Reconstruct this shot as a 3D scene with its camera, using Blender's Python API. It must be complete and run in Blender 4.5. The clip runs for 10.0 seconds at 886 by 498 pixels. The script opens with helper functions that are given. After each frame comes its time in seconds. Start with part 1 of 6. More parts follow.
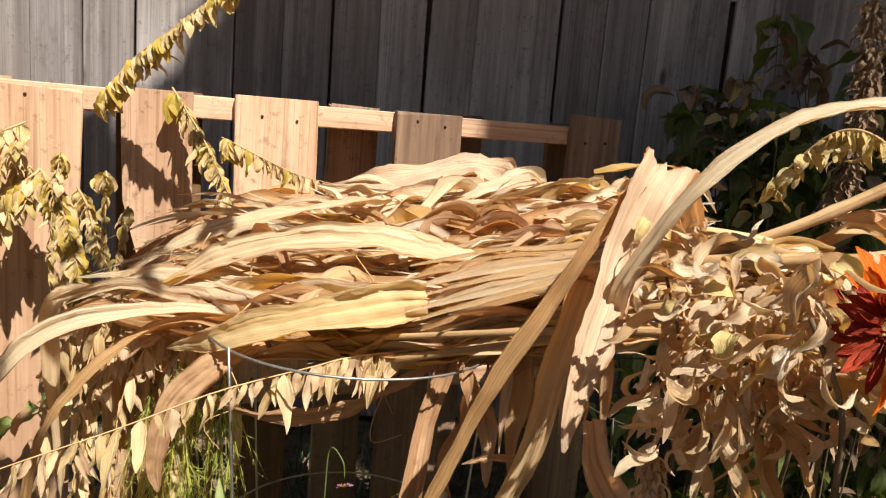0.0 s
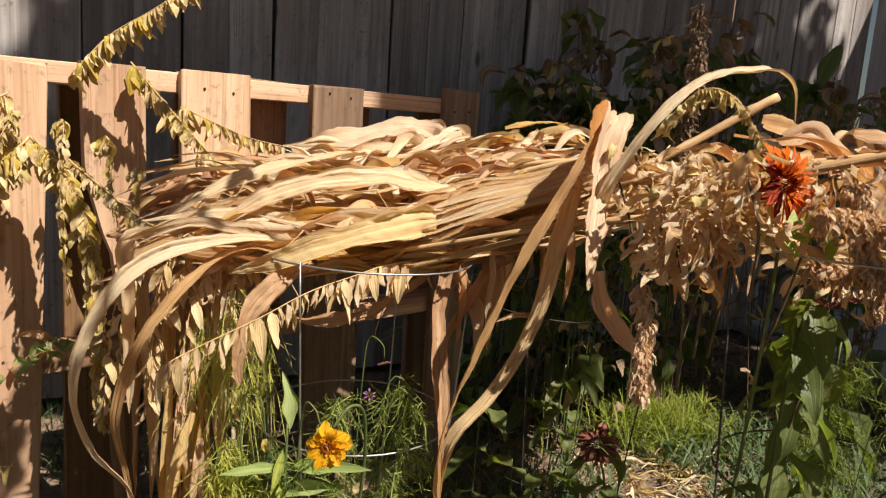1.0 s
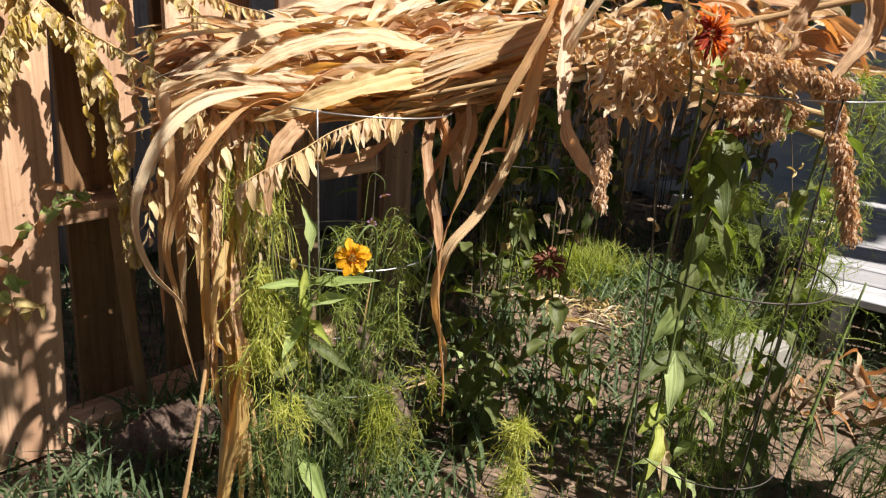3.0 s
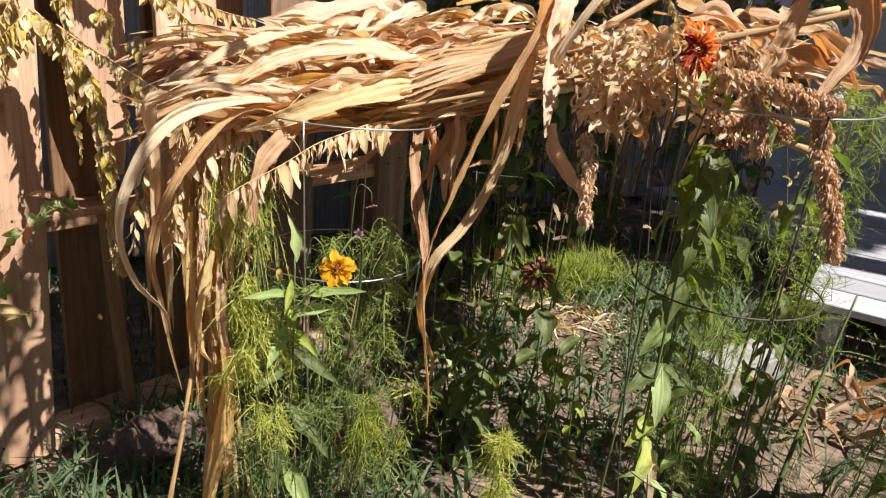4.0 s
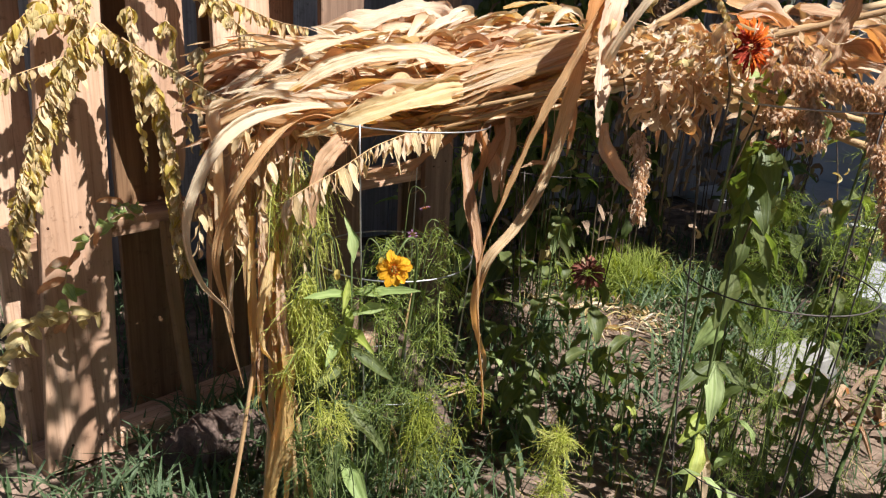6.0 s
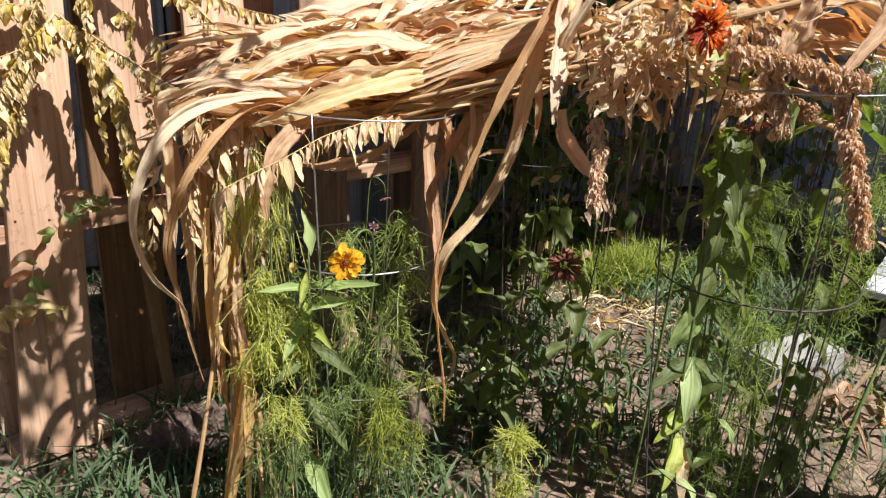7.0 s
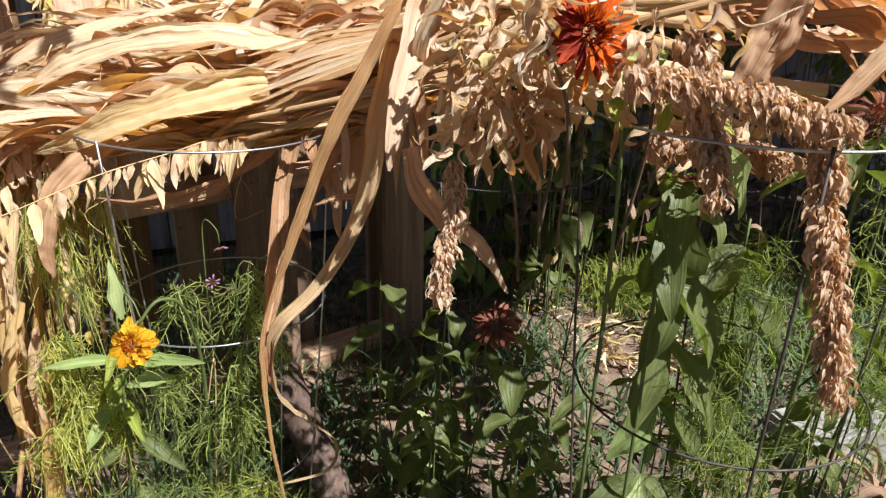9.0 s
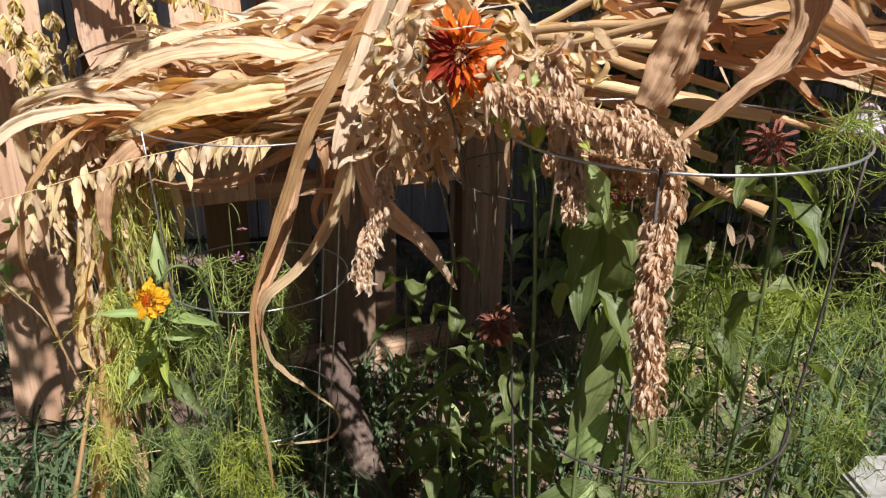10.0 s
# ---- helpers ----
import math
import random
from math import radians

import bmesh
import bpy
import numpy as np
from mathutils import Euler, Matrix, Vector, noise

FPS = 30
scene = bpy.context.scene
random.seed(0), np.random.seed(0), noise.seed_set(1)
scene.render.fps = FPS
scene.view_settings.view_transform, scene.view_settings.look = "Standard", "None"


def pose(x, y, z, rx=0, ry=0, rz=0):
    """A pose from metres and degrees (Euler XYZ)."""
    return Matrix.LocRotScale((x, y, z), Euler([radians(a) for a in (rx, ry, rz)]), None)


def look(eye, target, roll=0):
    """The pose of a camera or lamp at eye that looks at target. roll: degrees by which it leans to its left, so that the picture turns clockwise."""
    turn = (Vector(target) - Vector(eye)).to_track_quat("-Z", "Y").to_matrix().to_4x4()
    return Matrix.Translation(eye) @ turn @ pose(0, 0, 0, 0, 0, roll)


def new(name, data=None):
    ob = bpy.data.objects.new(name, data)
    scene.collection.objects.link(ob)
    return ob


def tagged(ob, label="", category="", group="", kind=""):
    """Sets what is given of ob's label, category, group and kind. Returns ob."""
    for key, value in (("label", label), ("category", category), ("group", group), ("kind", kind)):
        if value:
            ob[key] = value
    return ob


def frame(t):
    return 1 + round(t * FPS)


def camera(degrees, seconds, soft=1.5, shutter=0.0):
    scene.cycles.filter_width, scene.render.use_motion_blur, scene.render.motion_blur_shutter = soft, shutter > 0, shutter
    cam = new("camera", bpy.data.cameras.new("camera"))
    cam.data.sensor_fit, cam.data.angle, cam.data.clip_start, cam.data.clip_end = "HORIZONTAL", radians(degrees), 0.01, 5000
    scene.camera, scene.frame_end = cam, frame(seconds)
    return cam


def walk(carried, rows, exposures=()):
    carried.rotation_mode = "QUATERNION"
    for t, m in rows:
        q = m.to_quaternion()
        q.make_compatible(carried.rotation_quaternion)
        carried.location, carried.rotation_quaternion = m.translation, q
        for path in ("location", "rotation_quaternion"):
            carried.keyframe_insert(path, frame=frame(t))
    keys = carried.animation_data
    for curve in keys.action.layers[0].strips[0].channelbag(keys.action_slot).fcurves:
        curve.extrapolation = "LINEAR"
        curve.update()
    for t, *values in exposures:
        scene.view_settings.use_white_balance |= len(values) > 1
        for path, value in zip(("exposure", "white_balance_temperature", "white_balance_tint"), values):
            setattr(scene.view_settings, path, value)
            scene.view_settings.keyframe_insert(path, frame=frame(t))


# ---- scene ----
cam = camera(61.6, 10.0, soft=1.2)
PATH = [
    (0, (0.062, 0.072, 1.024), (-0.028, 2.04, 0.679), 4.8),
    (0.5, (-0.19, -0.029, 0.985), (0.167, 1.912, 0.658), 3.3),
    (1, (-0.259, -0.181, 0.973), (0.279, 1.716, 0.634), 4.0),
    (1.5, (-0.272, -0.296, 0.954), (0.334, 1.558, 0.507), 3.6),
    (2, (-0.354, -0.315, 0.952), (0.346, 1.471, 0.385), 3.3),
    (2.5, (-0.459, -0.349, 0.94), (0.307, 1.391, 0.32), 3.7),
    (4, (-0.433, -0.356, 0.964), (0.342, 1.38, 0.342), 4.7),
    (4.5, (-0.411, -0.35, 0.968), (0.332, 1.399, 0.343), 4.2),
    (5, (-0.421, -0.351, 0.971), (0.292, 1.409, 0.346), 3.6),
    (5.5, (-0.45, -0.363, 0.974), (0.237, 1.408, 0.347), 3.3),
    (5.7, (-0.468, -0.366, 0.969), (0.223, 1.406, 0.35), 3.3),
    (6.8, (-0.391, -0.376, 0.96), (0.221, 1.419, 0.327), 2.3),
    (7, (-0.34, -0.375, 0.959), (0.257, 1.421, 0.314), 2.2),
    (7.5, (-0.264, -0.368, 0.962), (0.29, 1.431, 0.286), 1.4),
    (8, (-0.181, -0.289, 0.959), (0.322, 1.511, 0.248), 0.8),
    (8.5, (-0.031, -0.137, 0.976), (0.418, 1.665, 0.235), 0.5),
    (9, (0.068, -0.109, 0.992), (0.398, 1.716, 0.244), 1.4),
    (9.5, (0.215, -0.16, 0.999), (0.309, 1.698, 0.265), 2.4),
    (10, (0.326, -0.207, 1.013), (0.179, 1.65, 0.283), 1.1),
]
# the picture is warmer at the start
EXPOSURES = [(0, 0.78, 7200, 10), (0.5, 0.71, 7350, 10), (1.0, 0.70, 7350, 10), (1.5, 0.73, 7250, 10), (2.5, 0.89, 7000, 10), (4.0, 1.02, 6500, 10), (4.5, 1.03, 6300, 10), (8.0, 1.02, 6250, 10), (9.0, 0.97, 6250, 10), (10, 0.86, 6250, 10)]
walk(cam, [(t, look(eye, target, roll)) for t, eye, target, roll in PATH], EXPOSURES)

# ---- world, sun ----
SUN_AZ, SUN_EL = radians(-55), radians(54)  # azimuth from +x, elevation
world = bpy.data.worlds.new("world")
scene.world = world
world.use_nodes = True
wn = world.node_tree.nodes
sky = wn.new("ShaderNodeTexSky")
sky.sky_type, sky.sun_disc = "NISHITA", False
sky.sun_elevation, sky.sun_rotation = SUN_EL, radians(90) - SUN_AZ
world.node_tree.links.new(sky.outputs[0], wn["Background"].inputs[0])
wn["Background"].inputs[1].default_value = 0.024
sun = new("sun", bpy.data.lights.new("sun", "SUN"))
sun.data.energy, sun.data.angle, sun.data.color = 5.0, radians(0.53), (1.0, 0.96, 0.9)
sun.matrix_world = look((0, 0, 0), (-math.cos(SUN_AZ) * math.cos(SUN_EL), -math.sin(SUN_AZ) * math.cos(SUN_EL), -math.sin(SUN_EL)))


# ---- materials ----
class Nodes:
    """Short hand for building a node material."""

    def __init__(self, name):
        self.mat = bpy.data.materials.new(name)
        self.mat.use_nodes = True
        self.tree = self.mat.node_tree
        self.bsdf = self.tree.nodes["Principled BSDF"]
        self.out = self.tree.nodes["Material Output"]

    def add(self, kind, **inputs):
        node = self.tree.nodes.new("ShaderNode" + kind)
        for key, value in inputs.items():
            self.plug(node, key.replace("_", " "), value)
        return node

    def plug(self, node, key, value):
        sock = node.inputs[int(key[1:])] if key[0] == "i" and key[1:].isdigit() else node.inputs[key]
        if isinstance(value, bpy.types.NodeSocket):
            self.tree.links.new(value, sock)
        else:
            sock.default_value = value

    def ramp(self, fac, *stops):
        node = self.add("ValToRGB", Fac=fac)
        els = node.color_ramp.elements
        while len(els) < len(stops):
            els.new(0.5)
        for el, (at, c) in zip(els, stops):
            el.position, el.color = at, (*c, 1)
        return node.outputs["Color"]

    def coords(self, kind, scale=(1, 1, 1), shift=True):
        src = self.add("TexCoord").outputs[kind]
        m = self.add("Mapping", Vector=src, Scale=scale)
        if shift:
            rnd = self.add("ObjectInfo").outputs["Random"]
            mul = self.add("Math", i0=rnd, i1=37.0)
            mul.operation = "MULTIPLY"
            comb = self.add("CombineXYZ", X=mul.outputs[0], Y=mul.outputs[0], Z=mul.outputs[0])
            self.plug(m, "Location", comb.outputs[0])
        return m.outputs[0]

    def noise(self, vec, scale, detail=4.0, rough=0.55):
        return self.add("TexNoise", Vector=vec, Scale=scale, Detail=detail, Roughness=rough).outputs["Fac"]

    def mix(self, fac, a, b, mode="MIX"):
        node = self.add("Mix")
        node.data_type, node.blend_type = "RGBA", mode
        self.plug(node, "i0", fac)
        for key, v in (("i6", a), ("i7", b)):
            self.plug(node, key, v if isinstance(v, bpy.types.NodeSocket) else (*v, 1))
        return node.outputs[2]

    def math(self, op, a, b):
        node = self.add("Math", i0=a, i1=b)
        node.operation = op
        return node.outputs[0]

    def bump(self, height, strength, distance):
        node = self.add("Bump", Height=height, Strength=strength, Distance=distance)
        self.plug(self.bsdf, "Normal", node.outputs[0])
        return node.outputs[0]

    def finish(self, color, rough=0.7, passing=0.0, tint=None, spec=0.3):
        """passing: part of the light let through a thin leaf."""
        self.plug(self.bsdf, "Base Color", color if isinstance(color, bpy.types.NodeSocket) else (*color, 1))
        self.plug(self.bsdf, "Roughness", rough)
        self.plug(self.bsdf, "Specular IOR Level", spec)
        if passing:
            tr = self.add("BsdfTranslucent")
            self.plug(tr, "Color", color if tint is None else self.mix(1.0, color, tint, "MULTIPLY"))
            mixer = self.add("MixShader", i0=passing)
            self.tree.links.new(self.bsdf.outputs[0], mixer.inputs[1])
            self.tree.links.new(tr.outputs[0], mixer.inputs[2])
            self.tree.links.new(mixer.outputs[0], self.out.inputs[0])
        return self.mat


def leaf_material(name, dark, mid, light, stripes=14.0, passing=0.25, rough=0.55, spots=(0.25, 0.16, 0.08), spot_at=0.68, tint=(1.0, 0.9, 0.6), spec=0.3, vary=0.4, soft=0.0, edge=0.0):
    """A leaf with veins along its length (UV: x across, y along), blotches and its own shade."""
    n = Nodes(name)
    uv = n.coords("UV", (1, 1, 1))
    veins = n.noise(n.add("Mapping", Vector=uv, Scale=(stripes, 0.14, 1)).outputs[0], 1.6, 3.0)
    blotch = n.noise(n.add("Mapping", Vector=uv, Scale=(1.2, 3.0, 1)).outputs[0], 1.4, 4.0)
    rnd = n.add("ObjectInfo").outputs["Random"]
    isl = n.add("NewGeometry").outputs["Random Per Island"]
    own = n.math("MULTIPLY", n.math("ADD", rnd, isl), 0.5)
    zones = n.noise(n.add("Mapping", Vector=uv, Scale=(2.6, 1.3, 1)).outputs[0], 1.0, 5.0, 0.6)
    grain = n.math("ADD", n.math("MULTIPLY", veins, 1.0 - soft), n.math("MULTIPLY", zones, soft))
    tone = n.math("ADD", n.math("MULTIPLY", grain, 1.0 - vary), n.math("MULTIPLY", own, vary))
    col = n.ramp(tone, (0.27, dark), (0.49, mid), (0.71, light))
    if edge:  # withered margins, darker and uneven
        across = n.add("SeparateXYZ", Vector=n.add("TexCoord").outputs["UV"]).outputs["X"]
        rim = n.math("ABSOLUTE", n.math("SUBTRACT", across, 0.5), 0.0)
        rim = n.math("ADD", rim, n.math("MULTIPLY", n.math("SUBTRACT", zones, 0.5), 0.7))
        col = n.mix(n.ramp(rim, (0.4, (0, 0, 0)), (0.56, (edge, edge, edge))), col, spots)
    col = n.mix(n.ramp(blotch, (spot_at, (0, 0, 0)), (spot_at + 0.12, (0.75, 0.75, 0.75))), col, spots)
    n.bump(n.math("ADD", veins, n.math("MULTIPLY", blotch, 0.6)), 0.9 - 0.5 * soft, 0.003 - 0.0014 * soft)
    return n.finish(col, rough, passing, tint, spec)


def wood_material(name, dark, mid, light, stain, grain=(60, 60, 2.2), rough=0.8, knots=True):
    """Sawn timber, its grain along the local z axis."""
    n = Nodes(name)
    v = n.coords("Object")
    fibre = n.noise(n.add("Mapping", Vector=v, Scale=grain).outputs[0], 1.0, 5.0, 0.65)
    fine = n.noise(n.add("Mapping", Vector=v, Scale=(grain[0] * 5, grain[1] * 5, grain[2] * 2)).outputs[0], 1.0, 2.0)
    wide = n.noise(n.add("Mapping", Vector=v, Scale=(9, 9, 1.6)).outputs[0], 1.0, 4.0)
    rnd = n.add("ObjectInfo").outputs["Random"]
    tone = n.math("ADD", n.math("MULTIPLY", fibre, 0.74), n.math("MULTIPLY", rnd, 0.26))
    col = n.ramp(tone, (0.33, dark), (0.49, mid), (0.65, light))
    warm = n.noise(n.add("Mapping", Vector=v, Scale=(14, 14, 5)).outputs[0], 1.0, 6.0, 0.7)
    col = n.mix(n.ramp(wide, (0.42, (0, 0, 0)), (0.7, (0.8, 0.8, 0.8))), col, stain)
    col = n.mix(n.ramp(warm, (0.56, (0, 0, 0)), (0.72, (0.6, 0.6, 0.6))), col, [c * 0.45 for c in stain])
    col = n.mix(n.ramp(fine, (0.28, (0.6, 0.6, 0.6)), (0.46, (0, 0, 0))), col, dark)
    dirt = n.noise(v, 55.0, 5.0, 0.7)
    col = n.mix(n.ramp(dirt, (0.58, (0, 0, 0)), (0.72, (0.65, 0.65, 0.65))), col, [c * 0.55 for c in dark])
    if knots:
        cells = n.add("TexVoronoi", Vector=n.add("Mapping", Vector=v, Scale=(7, 1.0, 2.6)).outputs[0], Scale=1.0, Randomness=1.0)
        k = n.ramp(cells.outputs["Distance"], (0.05, (0.8, 0.8, 0.8)), (0.11, (0, 0, 0)))
        col = n.mix(k, col, [c * 0.4 for c in dark])
    n.bump(n.math("ADD", n.math("MULTIPLY", fibre, 0.6), n.math("ADD", n.math("MULTIPLY", fine, 0.3), n.math("MULTIPLY", dirt, 0.5))), 0.6, 0.0025)
    return n.finish(col, rough, spec=0.2)


def plain_material(name, a, b, scale=30.0, rough=0.7, metal=0.0, bump=0.3, dist=0.002, spec=0.3):
    n = Nodes(name)
    v = n.coords("Object")
    f = n.noise(v, scale, 5.0)
    wide = n.noise(v, scale * 0.17, 3.0)
    col = n.ramp(n.math("ADD", n.math("MULTIPLY", f, 0.6), n.math("MULTIPLY", wide, 0.4)), (0.35, a), (0.65, b))
    n.bsdf.inputs["Metallic"].default_value = metal
    n.bump(f, bump, dist)
    return n.finish(col, rough, spec=spec)


CORN = leaf_material("dry_corn_leaf", (0.44, 0.19, 0.055), (0.75, 0.525, 0.28), (0.93, 0.82, 0.62), 34, 0.36, 0.38, (0.42, 0.18, 0.06), 0.68, (1, 0.64, 0.3), 0.45, 0.58, soft=0.3, edge=0.6)
CORN_GOLD = leaf_material("golden_corn_leaf", (0.42, 0.21, 0.06), (0.78, 0.55, 0.23), (0.93, 0.8, 0.5), 40, 0.4, 0.4, (0.45, 0.2, 0.05), 0.68, (1, 0.68, 0.25), 0.4, 0.4, soft=0.25, edge=0.4)
CORN_PALE = leaf_material("pale_corn_leaf", (0.55, 0.34, 0.16), (0.86, 0.73, 0.52), (0.95, 0.9, 0.79), 38, 0.3, 0.38, (0.5, 0.26, 0.11), 0.72, (1, 0.7, 0.36), 0.45, 0.5, soft=0.3, edge=0.55)
CORN_PINK = leaf_material("brown_corn_leaf", (0.32, 0.145, 0.065), (0.64, 0.41, 0.24), (0.88, 0.72, 0.55), 34, 0.36, 0.42, (0.34, 0.15, 0.06), 0.66, (1, 0.6, 0.3), 0.4, 0.55, soft=0.3, edge=0.65)
DRY = leaf_material("dry_olive_leaf", (0.32, 0.24, 0.085), (0.56, 0.44, 0.19), (0.75, 0.64, 0.37), 5, 0.3, 0.6, (0.36, 0.22, 0.08), 0.66, (1, 0.85, 0.45), soft=0.3)
DRY_YELLOW = leaf_material("yellowed_leaf", (0.34, 0.26, 0.05), (0.58, 0.44, 0.1), (0.74, 0.6, 0.24), 5, 0.35, 0.6, (0.36, 0.2, 0.05), 0.66, (1, 0.85, 0.35), soft=0.3)
DRY_TAN = leaf_material("dry_tan_leaf", (0.4, 0.27, 0.12), (0.64, 0.48, 0.26), (0.82, 0.69, 0.46), 6, 0.25, 0.6, (0.4, 0.25, 0.1), 0.66, (1, 0.8, 0.45), soft=0.3)
DRY_BROWN = leaf_material("dry_brown_leaf", (0.42, 0.26, 0.14), (0.71, 0.53, 0.35), (0.87, 0.74, 0.57), 9, 0.36, 0.6, (0.38, 0.21, 0.1), 0.7, (1, 0.76, 0.46), soft=0.4)
STALK = leaf_material("dry_corn_stalk", (0.2, 0.11, 0.05), (0.44, 0.28, 0.14), (0.68, 0.49, 0.29), 12, 0.0, 0.6, (0.2, 0.1, 0.05), 0.6, soft=0.75)
PLUME_TAN = leaf_material("papery_bract", (0.46, 0.27, 0.15), (0.8, 0.6, 0.42), (0.93, 0.81, 0.66), 8, 0.4, 0.5, (0.44, 0.24, 0.12), 0.7, (1, 0.76, 0.46), 0.35, 0.5, soft=0.3, edge=0.4)
STRAW = plain_material("dry_stem", (0.4, 0.24, 0.11), (0.64, 0.45, 0.24), 60, 0.6)
GREEN = leaf_material("green_leaf", (0.07, 0.098, 0.03), (0.135, 0.17, 0.055), (0.24, 0.265, 0.1), 4, 0.5, 0.45, (0.34, 0.27, 0.06), 0.64, (1.1, 1.25, 0.4), 0.4)
GREEN_PALE = leaf_material("pale_green_leaf", (0.18, 0.25, 0.075), (0.34, 0.43, 0.16), (0.5, 0.57, 0.29), 4, 0.4, 0.5, (0.36, 0.33, 0.1), 0.7, (1.0, 1.1, 0.4))
GREEN_YELLOW = leaf_material("yellowing_sunlit_leaf", (0.2, 0.26, 0.045), (0.34, 0.4, 0.08), (0.5, 0.52, 0.15), 4, 0.4, 0.5, (0.36, 0.27, 0.06), 0.68, (1.0, 1.0, 0.3))
FEATHER_GREEN = leaf_material("green_feathery_leaf", (0.075, 0.12, 0.032), (0.155, 0.22, 0.065), (0.31, 0.37, 0.14), 1, 0.4, 0.55, (0.3, 0.29, 0.1), 0.74, (1, 1.15, 0.4))
FEATHER_MID = leaf_material("bright_feathery_leaf", (0.13, 0.19, 0.04), (0.3, 0.38, 0.09), (0.54, 0.58, 0.22), 1, 0.45, 0.55, (0.36, 0.33, 0.1), 0.74, (1, 1.15, 0.4))
DEAD_LEAF = leaf_material("rotting_leaf", (0.11, 0.065, 0.04), (0.24, 0.155, 0.1), (0.4, 0.29, 0.2), 8, 0.1, 0.7, (0.1, 0.06, 0.04), 0.66)
STEM_BROWN = plain_material("brown_stem", (0.07, 0.05, 0.032), (0.16, 0.115, 0.075), 50, 0.7)
FEATHER = leaf_material("feathery_leaf", (0.24, 0.29, 0.045), (0.52, 0.54, 0.11), (0.78, 0.74, 0.3), 1, 0.45, 0.55, (0.42, 0.36, 0.1), 0.7, (1, 1.1, 0.4))
GRASS = leaf_material("grass_blade", (0.045, 0.075, 0.035), (0.085, 0.135, 0.06), (0.18, 0.24, 0.12), 3, 0.35, 0.45, (0.3, 0.25, 0.13), 0.72, (0.95, 1.15, 0.5), 0.4)
STEM_GREEN = plain_material("green_stem", (0.06, 0.09, 0.03), (0.14, 0.175, 0.06), 50, 0.5)
PETAL_YELLOW = leaf_material("yellow_petal", (0.62, 0.26, 0.01), (0.8, 0.42, 0.015), (0.85, 0.55, 0.03), 6, 0.3, 0.5, (0.6, 0.2, 0.02), 0.8, (1, 0.8, 0.3))
PETAL_ORANGE = leaf_material("orange_petal", (0.6, 0.06, 0.01), (0.82, 0.17, 0.012), (0.88, 0.27, 0.02), 6, 0.3, 0.5, (0.45, 0.03, 0.01), 0.75, (1, 0.6, 0.3))
PETAL_DEAD = leaf_material("faded_red_petal", (0.12, 0.035, 0.025), (0.25, 0.085, 0.06), (0.4, 0.19, 0.125), 5, 0.2, 0.7, (0.12, 0.04, 0.025), 0.65, (1, 0.5, 0.4))
PETAL_DARK_RED = leaf_material("dark_red_petal", (0.16, 0.012, 0.008), (0.34, 0.03, 0.015), (0.5, 0.07, 0.02), 6, 0.25, 0.6, (0.14, 0.02, 0.01), 0.65, (1, 0.5, 0.3))
PETAL_PURPLE = leaf_material("purple_petal", (0.3, 0.1, 0.3), (0.45, 0.2, 0.42), (0.55, 0.35, 0.5), 5, 0.3, 0.6)
PETAL_MAUVE = leaf_material("mauve_petal", (0.36, 0.3, 0.4), (0.55, 0.48, 0.6), (0.7, 0.62, 0.72), 8, 0.35, 0.6, (0.4, 0.32, 0.36), 0.75)
PALLET = wood_material("pallet_wood", (0.27, 0.15, 0.088), (0.52, 0.33, 0.215), (0.68, 0.47, 0.335), (0.34, 0.2, 0.13), (45, 45, 1.8))
# darker copies of PALLET with shade put into the colour, the first also weathered
PALLET_GREY_SHADED = wood_material("weathered_shaded_pallet_wood", (0.15, 0.095, 0.066), (0.27, 0.18, 0.125), (0.38, 0.27, 0.195), (0.16, 0.1, 0.07), (45, 45, 1.8))
PALLET_SHADED = wood_material("shaded_brown_pallet_wood", (0.14, 0.075, 0.04), (0.26, 0.15, 0.078), (0.36, 0.22, 0.125), (0.15, 0.085, 0.045), (45, 45, 1.8))
FENCE = wood_material("weathered_fence_wood", (0.15, 0.132, 0.132), (0.3, 0.277, 0.28), (0.47, 0.445, 0.45), (0.2, 0.17, 0.16), (40, 40, 0.8))
DECK = wood_material("bleached_deck_wood", (0.24, 0.24, 0.26), (0.38, 0.38, 0.41), (0.5, 0.5, 0.54), (0.3, 0.29, 0.3), (50, 50, 1.5), knots=False)
BARK = wood_material("grey_bark", (0.065, 0.05, 0.044), (0.125, 0.1, 0.088), (0.2, 0.165, 0.15), (0.09, 0.066, 0.058), (70, 70, 8), knots=False)
WIRE_DARK = plain_material("dark_wire", (0.05, 0.045, 0.042), (0.12, 0.1, 0.09), 200, 0.6, 0.5, 0.1)
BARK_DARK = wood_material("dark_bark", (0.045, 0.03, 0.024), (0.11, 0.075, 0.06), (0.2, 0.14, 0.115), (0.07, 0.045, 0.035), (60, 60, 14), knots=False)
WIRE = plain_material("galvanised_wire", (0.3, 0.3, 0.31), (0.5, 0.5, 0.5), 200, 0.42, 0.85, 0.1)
SOIL = plain_material("soil", (0.07, 0.05, 0.038), (0.31, 0.22, 0.165), 26, 0.95, 0, 0.9, 0.02, 0.1)
RUST = plain_material("rusty_nail", (0.05, 0.03, 0.022), (0.12, 0.06, 0.04), 300, 0.7, 0.4)
SIDING = plain_material("pale_siding_paint", (0.52, 0.53, 0.56), (0.64, 0.64, 0.66), 9, 0.6, 0, 0.1, 0.001)
CONCRETE = plain_material("concrete", (0.22, 0.21, 0.195), (0.36, 0.345, 0.32), 60, 0.9, 0, 0.5, 0.003)
